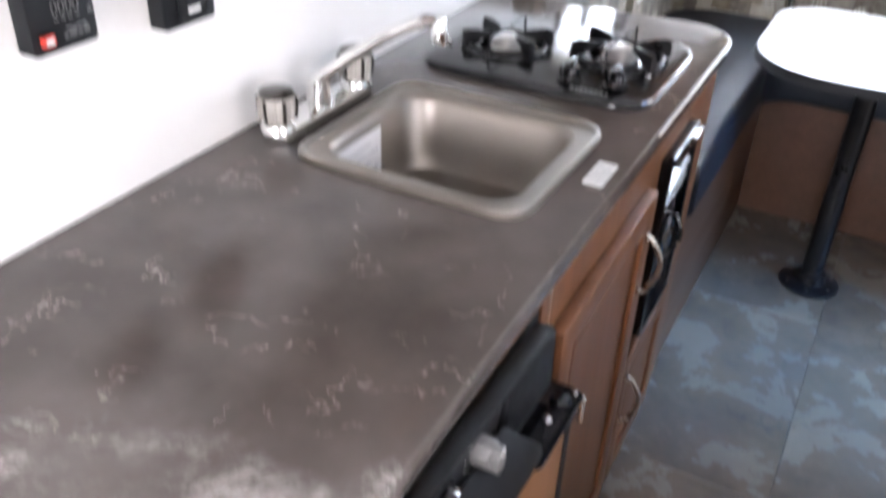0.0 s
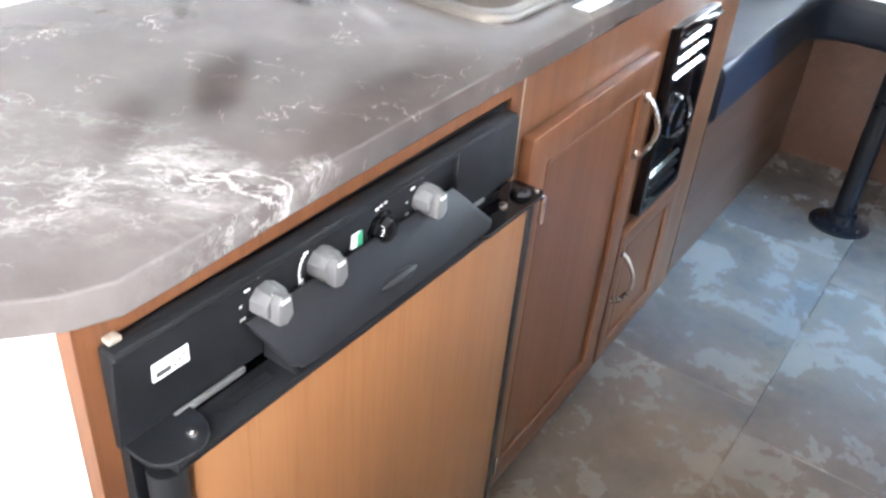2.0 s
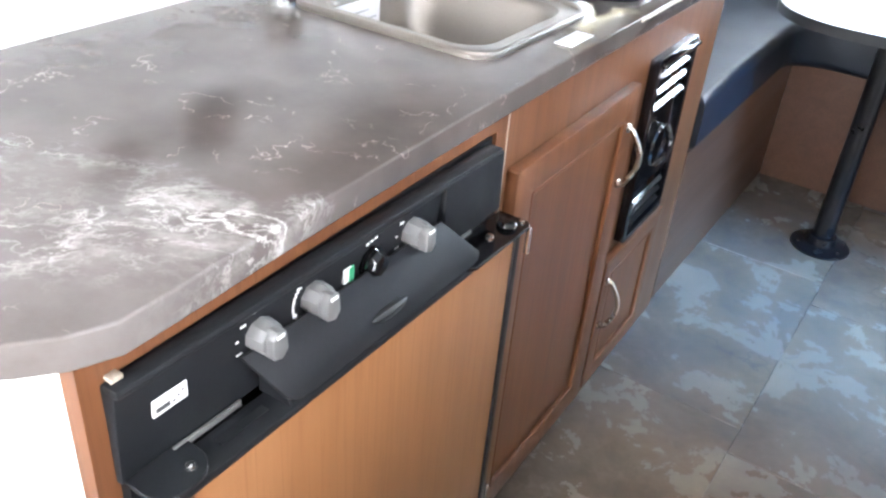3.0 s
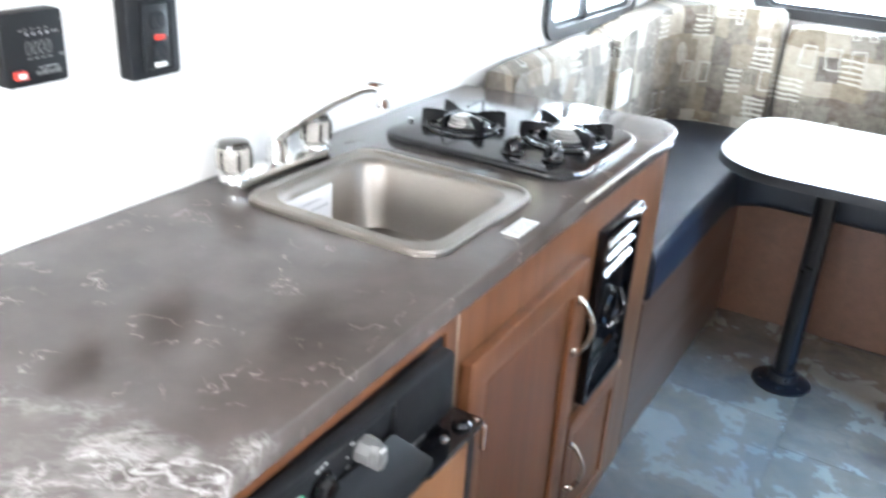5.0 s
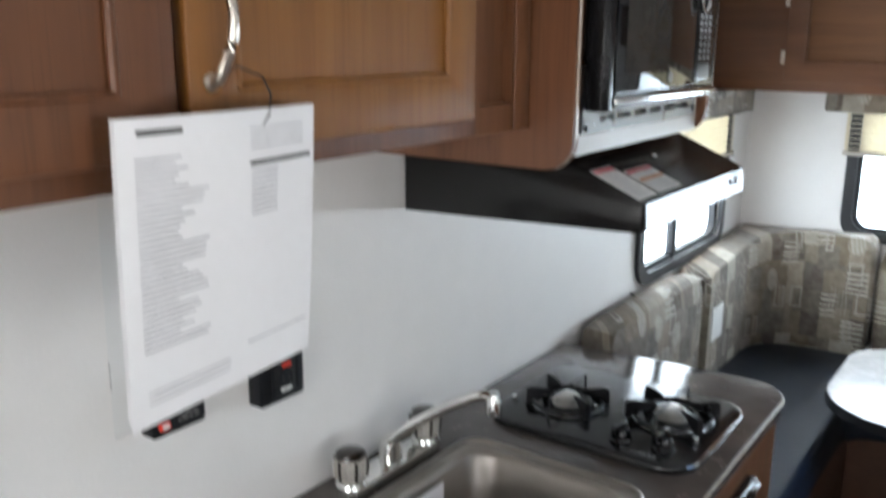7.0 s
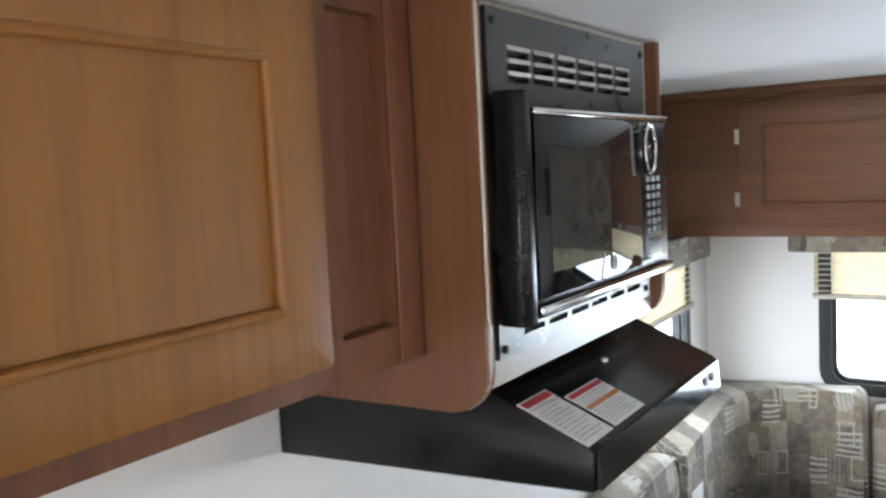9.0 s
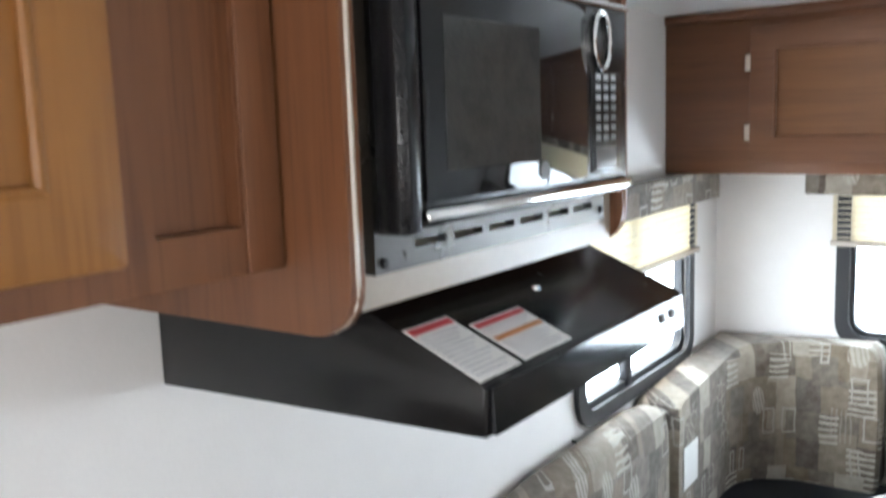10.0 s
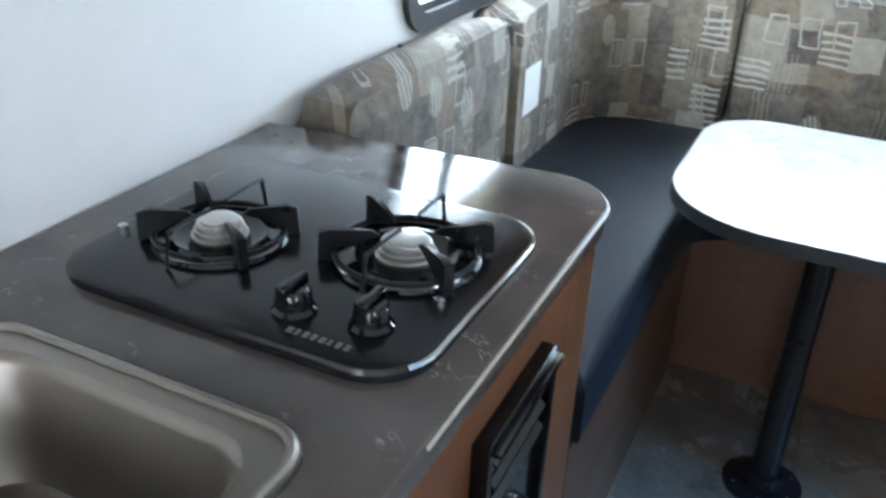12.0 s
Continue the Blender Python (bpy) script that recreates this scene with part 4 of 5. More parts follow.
grey_knob(0.203, 0.802)
grey_knob(0.278, 0.803)
grey_knob(0.445, 0.802)
for j in range(9):
    a = radians(140 + 11 * j)
    zz = 0.803 + 0.0275 * math.sin(a)
    part("dial_arc", box(slope_x(zz) - 0.003, slope_x(zz) + 0.0008, 0.278 + 0.0275 * math.cos(a) - 0.0012, 0.278 + 0.0275 * math.cos(a) + 0.0012, zz - 0.003, zz + 0.003), M_LABEL, fr)
part("igniter_button", lathe([(0.020, 0.562), (0.020, 0.566), (0.016, 0.5665), (0.015, 0.574), (0.012, 0.579), (0.004, 0.580)], (0, 0.372, 0.797), "x", 8), M_BLACKGLOSS, fr, "black igniter button")
for j in range(3):
    part("igniter_mark", box(0.562, slope_x(0.822) + 0.0008, 0.362 + 0.007 * j, 0.367 + 0.007 * j, 0.821 + 0.001 * j, 0.8235 + 0.001 * j), M_LABEL, fr)
part("flame_gauge", box(0.556, 0.5645, 0.326, 0.339, 0.790, 0.808, 0.001), M_LABEL, fr, "white flame indicator")
part("flame_gauge_mark", box(0.556, 0.5649, 0.334, 0.343, 0.789, 0.807, 0.001), M_GREEN, fr, "green flame indicator half")
part("maker_plate", box(slope_x(0.79) - 0.004, slope_x(0.79) + 0.0022, 0.079, 0.117, 0.784, 0.803, 0.001), M_LABEL, fr, "white maker's plate")
part("maker_plate_mark", box(slope_x(0.79), slope_x(0.79) + 0.0026, 0.082, 0.097, 0.788, 0.793), M_DARKINK, fr)
for k in range(3):
    part("print", box(slope_x(0.79), slope_x(0.79) + 0.0026, 0.100 + 0.005 * k, 0.1025 + 0.005 * k, 0.789 + 0.003 * k, 0.791 + 0.003 * k), M_DARKINK, fr)
fd = part("door", box(0.562, 0.598, 0.084, 0.640, 0.028, 0.715, 0.002), M_OAK, fr, "wood-look door panel in honey oak")
part("hinge_post", tube([(0.583, 0.066, 0.02), (0.583, 0.066, 0.40), (0.583, 0.066, 0.714)], 0.0175, 16), M_FRIDGEGREY, fd, "rounded black edge moulding of the door")
part("tape_ring", lathe([(0.0177, 0.500), (0.0187, 0.503), (0.0187, 0.512), (0.0177, 0.515)], (0.583, 0.066, 0), "z", 16), M_TRIM, fd, "strip of clear tape round the moulding")
part("edge_moulding", box(0.562, 0.601, 0.6405, 0.655, 0.028, 0.715, 0.003), M_FRIDGEGREY, fd)
part("bottom_moulding", box(0.562, 0.601, 0.060, 0.655, 0.012, 0.028, 0.003), M_FRIDGEGREY, fd)
part("tray", box(0.5625, 0.603, 0.062, 0.655, 0.7155, 0.7270, 0.004), M_BLACK, fd, "black top moulding of the door")
part("tray_slot", box(0.576, 0.586, 0.130, 0.190, 0.7272, 0.7282), M_FRIDGEGREY, fd)
part("tray_rail", box(0.5585, 0.5625, 0.096, 0.178, 0.7275, 0.7345, 0.001), M_GREY, fd, "thin bright rail behind the tray")
vis = bmesh.new()
outline = [(0.1735, 0.0), (0.497, 0.0), (0.541, 0.86), (0.533, 0.97), (0.520, 1.0), (0.232, 1.0), (0.212, 0.97), (0.200, 0.86)]
v_top, v_low = Vector((0.571, 0, 0.794)), Vector((0.6075, 0, 0.7350))
v_out = Vector((0.0605, 0, 0.0365)).normalized()
skins = [[vis.verts.new(v_top.lerp(v_low, f) + Vector((0, y, 0)) - v_out * depth) for y, f in outline] for depth in (0.0, 0.005)]
vis.faces.new(skins[0])
vis.faces.new(skins[1])
for k in range(len(outline)):
    j = (k + 1) % len(outline)
    vis.faces.new((skins[0][k], skins[0][j], skins[1][j], skins[1][k]))
bmesh.ops.recalc_face_normals(vis, faces=vis.faces)
visor = part("visor", round_edges(vis, 0.0012, 2), M_BLACK, fd, "sloping black finger pull across the door")
part("visor_web", prism([(0.559, 0.7275), (0.600, 0.7275), (0.569, 0.784), (0.560, 0.786)], "y", 0.2050, 0.2090), M_BLACK, visor)
part("visor_web", prism([(0.559, 0.7275), (0.600, 0.7275), (0.569, 0.784), (0.560, 0.786)], "y", 0.4880, 0.4920), M_BLACK, visor)
mid_v = v_top.lerp(v_low, 0.72)
part("finger_hole", tube([mid_v + Vector((0, 0.335 + 0.0075 * k, 0)) for k in range(9)], [0.0015, 0.0045, 0.006, 0.0068, 0.007, 0.0068, 0.006, 0.0045, 0.0015], 10), M_RUBBER, visor, "dark oval finger hole")
hg = part("hinge", round_edges(prism(rrect(0.560, 0.612, 0.512, 0.662, (0.0, 0.012, 0.012, 0.0), 4), "z", 0.7275, 0.7335), 0.0012, 1), M_BLACKGLOSS, fd, "black hinge bracket")
part("hinge_rail", box(0.560, 0.5640, 0.515, 0.585, 0.7337, 0.7385, 0.001), M_GREY, hg)
part("hinge_barrel", lathe([(0.014, 0.7337), (0.014, 0.738), (0.010, 0.742), (0.004, 0.743)], (0.590, 0.630, 0), "z", 14), M_BLACKGLOSS, hg)
part("screw", lathe([(0.007, 0.7337), (0.006, 0.737), (0.002, 0.738)], (0.588, 0.590, 0), "z", 10), M_CHROME, hg)
part("screw", lathe([(0.005, 0.7337), (0.004, 0.7365), (0.002, 0.737)], (0.600, 0.652, 0), "z", 10), M_CHROME, hg)
part("hinge_strap", box(0.606, 0.613, 0.6555, 0.661, 0.686, 0.7275, 0.001), M_CHROME, hg, "bright hinge strap")
part("latch_strip", box(0.598, 0.604, 0.655, 0.659, 0.19, 0.23, 0.001), M_CHROME, fd, "bright latch strip")
part("corner_cap", round_edges(prism(rrect(0.556, 0.606, 0.046, 0.112, (0.0, 0.026, 0.03, 0.0), 6), "z", 0.7285, 0.7335), 0.001, 1), M_BLACK, fd, "rounded black corner bracket")
part("screw", lathe([(0.006, 0.7335), (0.005, 0.7365), (0.002, 0.737)], (0.588, 0.092, 0), "z", 10), M_CHROME, fd)

# ---- furnace grille ----
gr = thing("heater_grille", (FACE, 1.34, 0.40), "gloss black louvred heater cover with a turn knob", "heater")
part("plate", wall_with_holes("x", 0.5455, 0.556, 1.236, 1.442, 0.402, 0.788, [(1.258, 1.420, 0.672, 0.764), (1.258, 1.420, 0.425, 0.500)]), M_BLACKGLOSS, gr)
part("back", box(0.526, 0.530, 1.246, 1.434, 0.421, 0.774), M_BLACK, gr)
part("frame", round_edges(ring(rrect(1.232, 1.446, 0.398, 0.792, 0.012, 4), rrect(1.246, 1.432, 0.412, 0.778, 0.010, 4), "x", 0.556, 0.566), 0.0015, 1), M_BLACKGLOSS, gr)
part("top_lip", box(0.556, 0.576, 1.240, 1.438, 0.775, 0.783, 0.003), M_BLACKGLOSS, gr)
for z in (0.690, 0.722, 0.752, 0.436, 0.460, 0.484):
    part("louvre", prism([(0.555, z + 0.001), (0.562, z - 0.006), (0.565, z - 0.004), (0.558, z + 0.003)], "y", 1.260, 1.418), M_BLACKGLOSS, gr)
part("dial", lathe([(0.045, 0.556), (0.045, 0.562), (0.040, 0.566), (0.036, 0.562), (0.004, 0.562)], (0, 1.339, 0.586), "x", 28), M_BLACKGLOSS, gr, "round black dial recess")
part("dial_grip", tube(arc((0.566, 1.322, 0.548), (0.566, 1.356, 0.624), (0.018, 0.004, 0), 10), 0.007, 10), M_BLACKGLOSS, gr, "curved black grip")

out_of_square(gr)

# ---- wall plates ----
mon = thing("monitor_panel", (0.0, 0.468, 1.11), "black tank monitor panel with a red switch on the wall", "control panel")
part("plate", round_edges(prism(rrect(0.428, 0.516, 1.118, 1.211, 0.006, 3), "x", 0.001, 0.026), 0.003, 2), M_BLACK, mon)
part("switch", box(0.026, 0.033, 0.437, 0.454, 1.129, 1.140, 0.002), M_REDPLASTIC, mon, "red rocker switch")
part("switch_light", box(0.0332, 0.0336, 0.4405, 0.4505, 1.1315, 1.1375), M_LABEL, mon, "pale mark on the switch")
for r in range(4):
    y = 0.463 + 0.0095 * r
    tank = [(0.0264, y + 0.0034 * math.cos(2 * math.pi * k / 14), 1.1655 + 0.0085 * math.sin(2 * math.pi * k / 14)) for k in range(14)]
    part("tank_outline", tube(tank, 0.0006, 5, True), M_GREY, mon)
    part("tank_name", box(0.0262, 0.0267, y - 0.003, y + 0.003, 1.1515, 1.1535), M_GREY, mon)
    part("lamp_mark", box(0.0262, 0.0267, y - 0.0016, y + 0.0016, 1.181, 1.185), M_INK, mon)
    part("lamp_mark", box(0.0262, 0.0267, y - 0.0028, y + 0.0010, 1.188, 1.190), M_GREY, mon)
part("print", box(0.0262, 0.0267, 0.452, 0.459, 1.187, 1.189), M_GREY, mon)
part("print", box(0.0262, 0.0267, 0.498, 0.508, 1.182, 1.1845), M_GREY, mon)
part("print", box(0.0262, 0.0267, 0.506, 0.512, 1.151, 1.155), M_GREY, mon)
for r, (u, w) in enumerate(((0.470, 0.005), (0.477, 0.010), (0.489, 0.006), (0.497, 0.008))):
    part("print", box(0.0262, 0.0267, u, u + w, 1.1305, 1.1355 + 0.0015 * (r % 2)), M_GREY, mon)
part("print", box(0.0262, 0.0267, 0.474, 0.502, 1.1395, 1.1408), M_INK, mon)

out = thing("power_outlet", (0.0, 0.662, 1.09), "black wall power outlet with a red test button", "outlet")
part("case", round_edges(prism(rrect(0.617, 0.709, 1.094, 1.214, 0.006, 3), "x", 0.001, 0.026), 0.003, 2), M_BLACK, out, "black raised cover plate")
part("bezel", round_edges(ring(rrect(0.640, 0.696, 1.102, 1.204, 0.004, 2), rrect(0.645, 0.691, 1.107, 1.199, 0.003, 2), "x", 0.0262, 0.0295), 0.0008, 1), M_BLACK, out)
face = part("receptacle", box(0.0262, 0.0285, 0.6455, 0.6905, 1.1075, 1.1985, 0.001), M_FRIDGEGREY, out, "dark outlet face")
for z in (1.176, 1.129):
    part("socket", round_edges(prism(rrect(0.654, 0.682, z - 0.013, z + 0.013, 0.009, 4), "x", 0.0286, 0.0305), 0.0006, 1), M_BLACK, face)
    for y in (0.662, 0.674):
        part("slot", box(0.0305, 0.0309, y - 0.001, y + 0.001, z - 0.003, z + 0.006), M_RUBBER, face)
    part("slot", lathe([(0.0024, 0.0305), (0.0022, 0.0309), (0.001, 0.0310)], (0, 0.668, z - 0.008), "x", 10), M_RUBBER, face)
part("test_button", box(0.0285, 0.0315, 0.661, 0.679, 1.1485, 1.1560, 0.001), M_REDPLASTIC, face, "red test button")
part("reset_button", box(0.0285, 0.0310, 0.656, 0.679, 1.1420, 1.1475, 0.001), M_BLACK, face)
part("label", box(0.0287, 0.0291, 0.658, 0.680, 1.1095, 1.1160), M_LABEL, face, "small white label")

hook = single("wall_hook", lathe([(0.004, 0.0005), (0.004, 0.004), (0.0025, 0.007), (0.004, 0.010), (0.001, 0.0115)], (0, 2.045, 0.925), "x", 10), M_IRON, "tiny dark hook screwed into the wall panel", "hook")

# ---- range hood ----
hood = thing("range_hood", (0.0, 1.243, 1.335), "black painted steel range hood with warning labels", "range hood")
part("shell", round_edges(prism([(0.002, 1.338), (0.452, 1.355), (0.453, 1.399), (0.448, 1.404), (0.316, 1.461), (0.002, 1.463)], "y", 1.000, 1.478), 0.002, 2), M_HOOD, hood)
part("front_trim", prism([(0.4535, 1.358), (0.4595, 1.358), (0.4562, 1.400), (0.4535, 1.400)], "y", 1.006, 1.472), M_BLACKGLOSS, hood, "black front fascia")
part("underside", prism([(0.03, 1.3365), (0.42, 1.3510), (0.42, 1.3535), (0.03, 1.3390)], "y", 1.02, 1.46), M_STEEL, hood, "steel filter underneath")
for y in (1.392, 1.424):
    part("switch", box(0.4565, 0.4602, y, y + 0.013, 1.378, 1.388, 0.001), M_GREY, hood, "dark grey rocker switch")
part("screw", lathe([(0.007, 0), (0.006, 0.004), (0.002, 0.005)], (0.366, 1.245, 1.4392), "z", 10), M_CHROME, hood)


def slope_label(name, y0, y1, d0, d1, mats, label):
    """A paper label on the hood's sloping top; d runs down the slope from its upper edge."""
    top, low = Vector((0.316, 0, 1.461)), Vector((0.448, 0, 1.404))
    way = (low - top).normalized()
    up = Vector((-way.z, 0, way.x))

    def leaf(ya, yb, da, db, lift):
        bm = bmesh.new()
        vs = []
        for h in (lift, lift + 0.0006):
            vs += [bm.verts.new(top + way * dd + up * h + Vector((0, yy, 0))) for yy, dd in ((ya, da), (yb, da), (yb, db), (ya, db))]
        for q in ((0, 1, 2, 3), (4, 5, 6, 7), (0, 1, 5, 4), (1, 2, 6, 5), (2, 3, 7, 6), (3, 0, 4, 7)):
            bm.faces.new([vs[k] for k in q])
        bmesh.ops.recalc_face_normals(bm, faces=bm.faces)
        return bm

    sheet = single(name, leaf(y0, y1, d0, d1, 0.0022), M_LABEL, label, "label")
    span = d1 - d0
    part("heading", leaf(y0 + 0.003, y1 - 0.003, d0 + 0.003, d0 + 0.10 * span + 0.003, 0.0030), M_RED, sheet, "red warning heading")
    if mats:
        part("heading", leaf(y0 + 0.003, y1 - 0.003, d0 + 0.40 * span, d0 + 0.50 * span, 0.0030), M_ORANGE, sheet, "orange caution heading")
    for k in range(11):
        da = d0 + span * (0.20 + 0.07 * k)
        if mats and 0.37 < (da - d0) / span < 0.52:
            continue
        part("print", leaf(y0 + 0.005, y1 - 0.006 - 0.008 * ((k * 7) % 3), da, da + span * 0.022, 0.0030), M_FAINT, sheet)


slope_label("warning_label", 0.998, 1.069, 0.052, 0.1435, False, "white warning label with a red heading on the range hood")
slope_label("warning_label", 1.078, 1.174, 0.074, 0.1425, True, "white caution label with red and orange headings on the hood")

# ---- upper cabinets ----
UF = 0.296
up = thing("wall_cabinet", (0.15, 0.40, 1.505), "cherry-stained overhead cabinet with framed doors above the counter", "cabinet")
part("body", box(0.001, UF - 0.016, -0.45, 0.918, 1.512, CEIL - 0.004), M_WOOD, up)
part("face_frame", wall_with_holes("x", UF - 0.016, UF, -0.45, 0.920, 1.510, CEIL - 0.003, [(0.792, 0.876, 1.550, 1.86)]), M_WOOD, up, "cherry-stained face frame with a narrow sunk panel")
part("filler", box(UF, UF + 0.004, 0.880, 0.920, 1.510, CEIL - 0.003, 0.003), M_WOOD, up)
d = panel_door("door", "x", UF + 0.001, 1, 0.298, 0.755, 1.536, 1.862, up, M_PANEL, M_PANEL, 0.055, 0.018, "framed door in honey-stained wood")
bow_handle(d, UF + 0.019, 0.321, 1.601, 1.712)
d = panel_door("door", "x", UF + 0.001, 1, -0.180, 0.284, 1.536, 1.862, up, M_WOOD, M_WOOD, 0.055, 0.018, "framed door in cherry-stained wood")
bow_handle(d, UF + 0.019, -0.142, 1.601, 1.712)

mc = thing("microwave_cabinet", (0.17, 1.23, 1.42), "cherry-stained cabinet section with rounded side panels round the microwave", "cabinet")
for y0, y1, zb in ((0.924, 0.942, 1.450), (1.476, 1.492, 1.462)):
    side = rrect(0.001, 0.372, zb, CEIL - 0.003, (0.0, 0.045, 0.0, 0.0), 6)
    sp = part("side_panel", prism(side, "y", y0, y1), M_WOOD, mc, "side panel with a rounded lower corner")
    band = [(0.3710, (y0 + y1) / 2, CEIL - 0.004), (0.3710, (y0 + y1) / 2, zb + 0.051)] + [(0.327 + 0.043 * math.cos(a), (y0 + y1) / 2, zb + 0.045 - 0.043 * math.sin(a)) for a in (0.0, 0.4, 0.8, 1.2)]
    part("edge_band", tube(band, 0.0032, 8), M_TRIM if y0 < 1 else M_WOOD, sp, "pale edge banding" if y0 < 1 else "")
part("front_panel", wall_with_holes("x", 0.340, 0.354, 0.943, 1.475, 1.468, CEIL - 0.004, [(0.980, 1.425, 1.52, 1.84)]), M_FILLER, mc, "beige filler board round the oven")
part("bottom_board", box(0.001, 0.339, 0.943, 1.475, 1.468, 1.480), M_WOOD_Y, mc)
part("back_board", box(0.001, 0.010, 0.943, 1.475, 1.481, CEIL - 0.004), M_WOOD, mc)

# ---- microwave ----
mw = thing("microwave", (0.2, 1.22, 1.49), "built-in black microwave oven with a louvred trim kit", "microwave")
VENTS = [(1.006 + 0.062 * k, 1.006 + 0.062 * k + 0.050, 1.796, 1.836) for k in range(6)]
LOWV = [(1.020 + 0.064 * k, 1.020 + 0.064 * k + 0.052, 1.518, 1.525) for k in range(6)]
part("trim_kit", wall_with_holes("x", 0.355, 0.367, 0.962, 1.428, 1.500, 1.872, VENTS + LOWV), M_TRIMKIT, mw, "dark satin louvred trim frame")
part("body", box(0.05, 0.354, 0.984, 1.420, 1.532, 1.785, 0.004), M_MICRO, mw)
part("vent_backing", box(0.344, 0.348, 0.982, 1.422, 1.508, 1.850), M_RUBBER, mw)
for u0, u1, z0, z1 in VENTS:
    for k in range(3):
        z = z0 + 0.003 + 0.0135 * k
        part("louvre", prism([(0.352, z + 0.002), (0.369, z + 0.004), (0.370, z + 0.0085), (0.353, z + 0.008)], "y", u0 - 0.001, u1 + 0.001), M_ALU, mw)
dr = part("door", round_edges(prism([(0.368, 0.986), (0.392, 0.986), (0.399, 0.994), (0.400, 1.010), (0.400, 1.424), (0.396, 1.430), (0.368, 1.430)], "z", 1.540, 1.768), 0.003, 2), M_MICRO, mw, "gloss black door with curved edge")
part("door_handle", round_edges(prism([(0.368, 0.966), (0.394, 0.966), (0.402, 0.971), (0.403, 0.985), (0.368, 0.985)], "z", 1.536, 1.784), 0.002, 2), M_MICRO, dr, "tall black handle post")
part("window_glass", box(0.4002, 0.4022, 0.994, 1.310, 1.562, 1.758, 0.001), M_MWGLASS, dr, "dark glossy oven window")
part("window_screen", box(0.4024, 0.4029, 1.026, 1.198, 1.588, 1.724), M_MWSCREEN, dr, "grey perforated screen")
part("top_strip", box(0.398, 0.405, 0.992, 1.424, 1.759, 1.766, 0.002), M_CHROME, dr, "chrome strip")
part("bottom_strip", box(0.398, 0.407, 0.990, 1.428, 1.545, 1.556, 0.003), M_CHROME, dr, "bright lower strip")
part("display_ring", tube([(0.4025, 1.350 + 0.021 * math.cos(2 * math.pi * k / 28), 1.720 + 0.033 * math.sin(2 * math.pi * k / 28)) for k in range(28)], 0.0032, 8, True), M_CHROME, dr, "oval chrome ring round the display")
part("keypad", box(0.398, 0.4012, 1.322, 1.408, 1.566, 1.684, 0.001), M_MICRO, dr, "black keypad")
for r in range(7):
    for c in range(3):
        part("key", box(0.4012, 0.4024, 1.334 + 0.021 * c, 1.346 + 0.021 * c, 1.604 + 0.0118 * r, 1.611 + 0.0118 * r), M_GREY if r < 4 else M_INK, dr)
part("start_key", box(0.4012, 0.4024, 1.334, 1.390, 1.572, 1.596, 0.001), M_GREY, dr)
part("emblem", lathe([(0.010, 0.4020), (0.010, 0.4036), (0.004, 0.404)], (0, 1.205, 1.578), "x", 10), M_GREY, dr, "small grey maker's emblem")
for y, z in ((0.974, 1.510), (1.416, 1.514), (0.974, 1.858), (1.416, 1.858)):
    part("screw", lathe([(0.0045, 0.367), (0.0045, 0.370), (0.002, 0.371)], (0, y, z), "x", 10), M_RUBBER, mw)

# ---- papers on the handle ----
pap = thing("price_sheets", (0.36, 0.32, 1.31), "stapled white price sheets hanging from the cabinet handle by a cord", "papers")


def sheet(y0, y1, z0, z1, x, curl):
    bm = bmesh.new()
    nu, nv = 8, 12
    grid = []
    for layer in (0.0, 0.0009):
        rows = []
        for j in range(nv + 1):
            row = []
            for i in range(nu + 1):
                u, v = i / nu, j / nv
                bend = curl * (0.5 - 0.9 * (v - 0.15) ** 2) + 0.008 * math.sin(math.pi * u) * (1 - v) + 0.010 * (1 - u) * v
                row.append(bm.verts.new((x + layer + bend, y0 + (y1 - y0) * u - 0.010 * v * (1 - v) * 2, z1 - (z1 - z0) * v + 0.012 * u * v)))
            rows.append(row)
        grid.append(rows)
    for rows in grid:
        for j in range(nv):
            for i in range(nu):
                bm.faces.new((rows[j][i], rows[j][i + 1], rows[j + 1][i + 1], rows[j + 1][i]))
    a, b = grid
    rim = [(0, i) for i in range(nu + 1)] + [(j, nu) for j in range(1, nv + 1)] + [(nv, i) for i in range(nu - 1, -1, -1)] + [(j, 0) for j in range(nv - 1, 0, -1)]
    for k in range(len(rim)):
        (j0, i0), (j1, i1) = rim[k], rim[(k + 1) % len(rim)]
        bm.faces.new((a[j0][i0], a[j1][i1], b[j1][i1], b[j0][i0]))
    bmesh.ops.recalc_face_normals(bm, faces=bm.faces)
    return bm


PX, PY0, PY1, PZ0, PZ1, CURL = 0.335, 0.196, 0.417, 1.310, 1.578, 0.030
for k in range(3):
    part("page", sheet(PY0 + 0.001 * k, PY1 + 0.001 * k, PZ0 + 0.004 * k, PZ1, PX - 0.004 * k, CURL), M_PAPER, pap)


sleeve = part("sleeve", sheet(PY0 - 0.009, PY1 + 0.004, PZ0 - 0.004, PZ1 + 0.004, PX - 0.014, CURL), M_GLASS, pap, "clear plastic sleeve behind the pages")
sleeve.visible_shadow = False


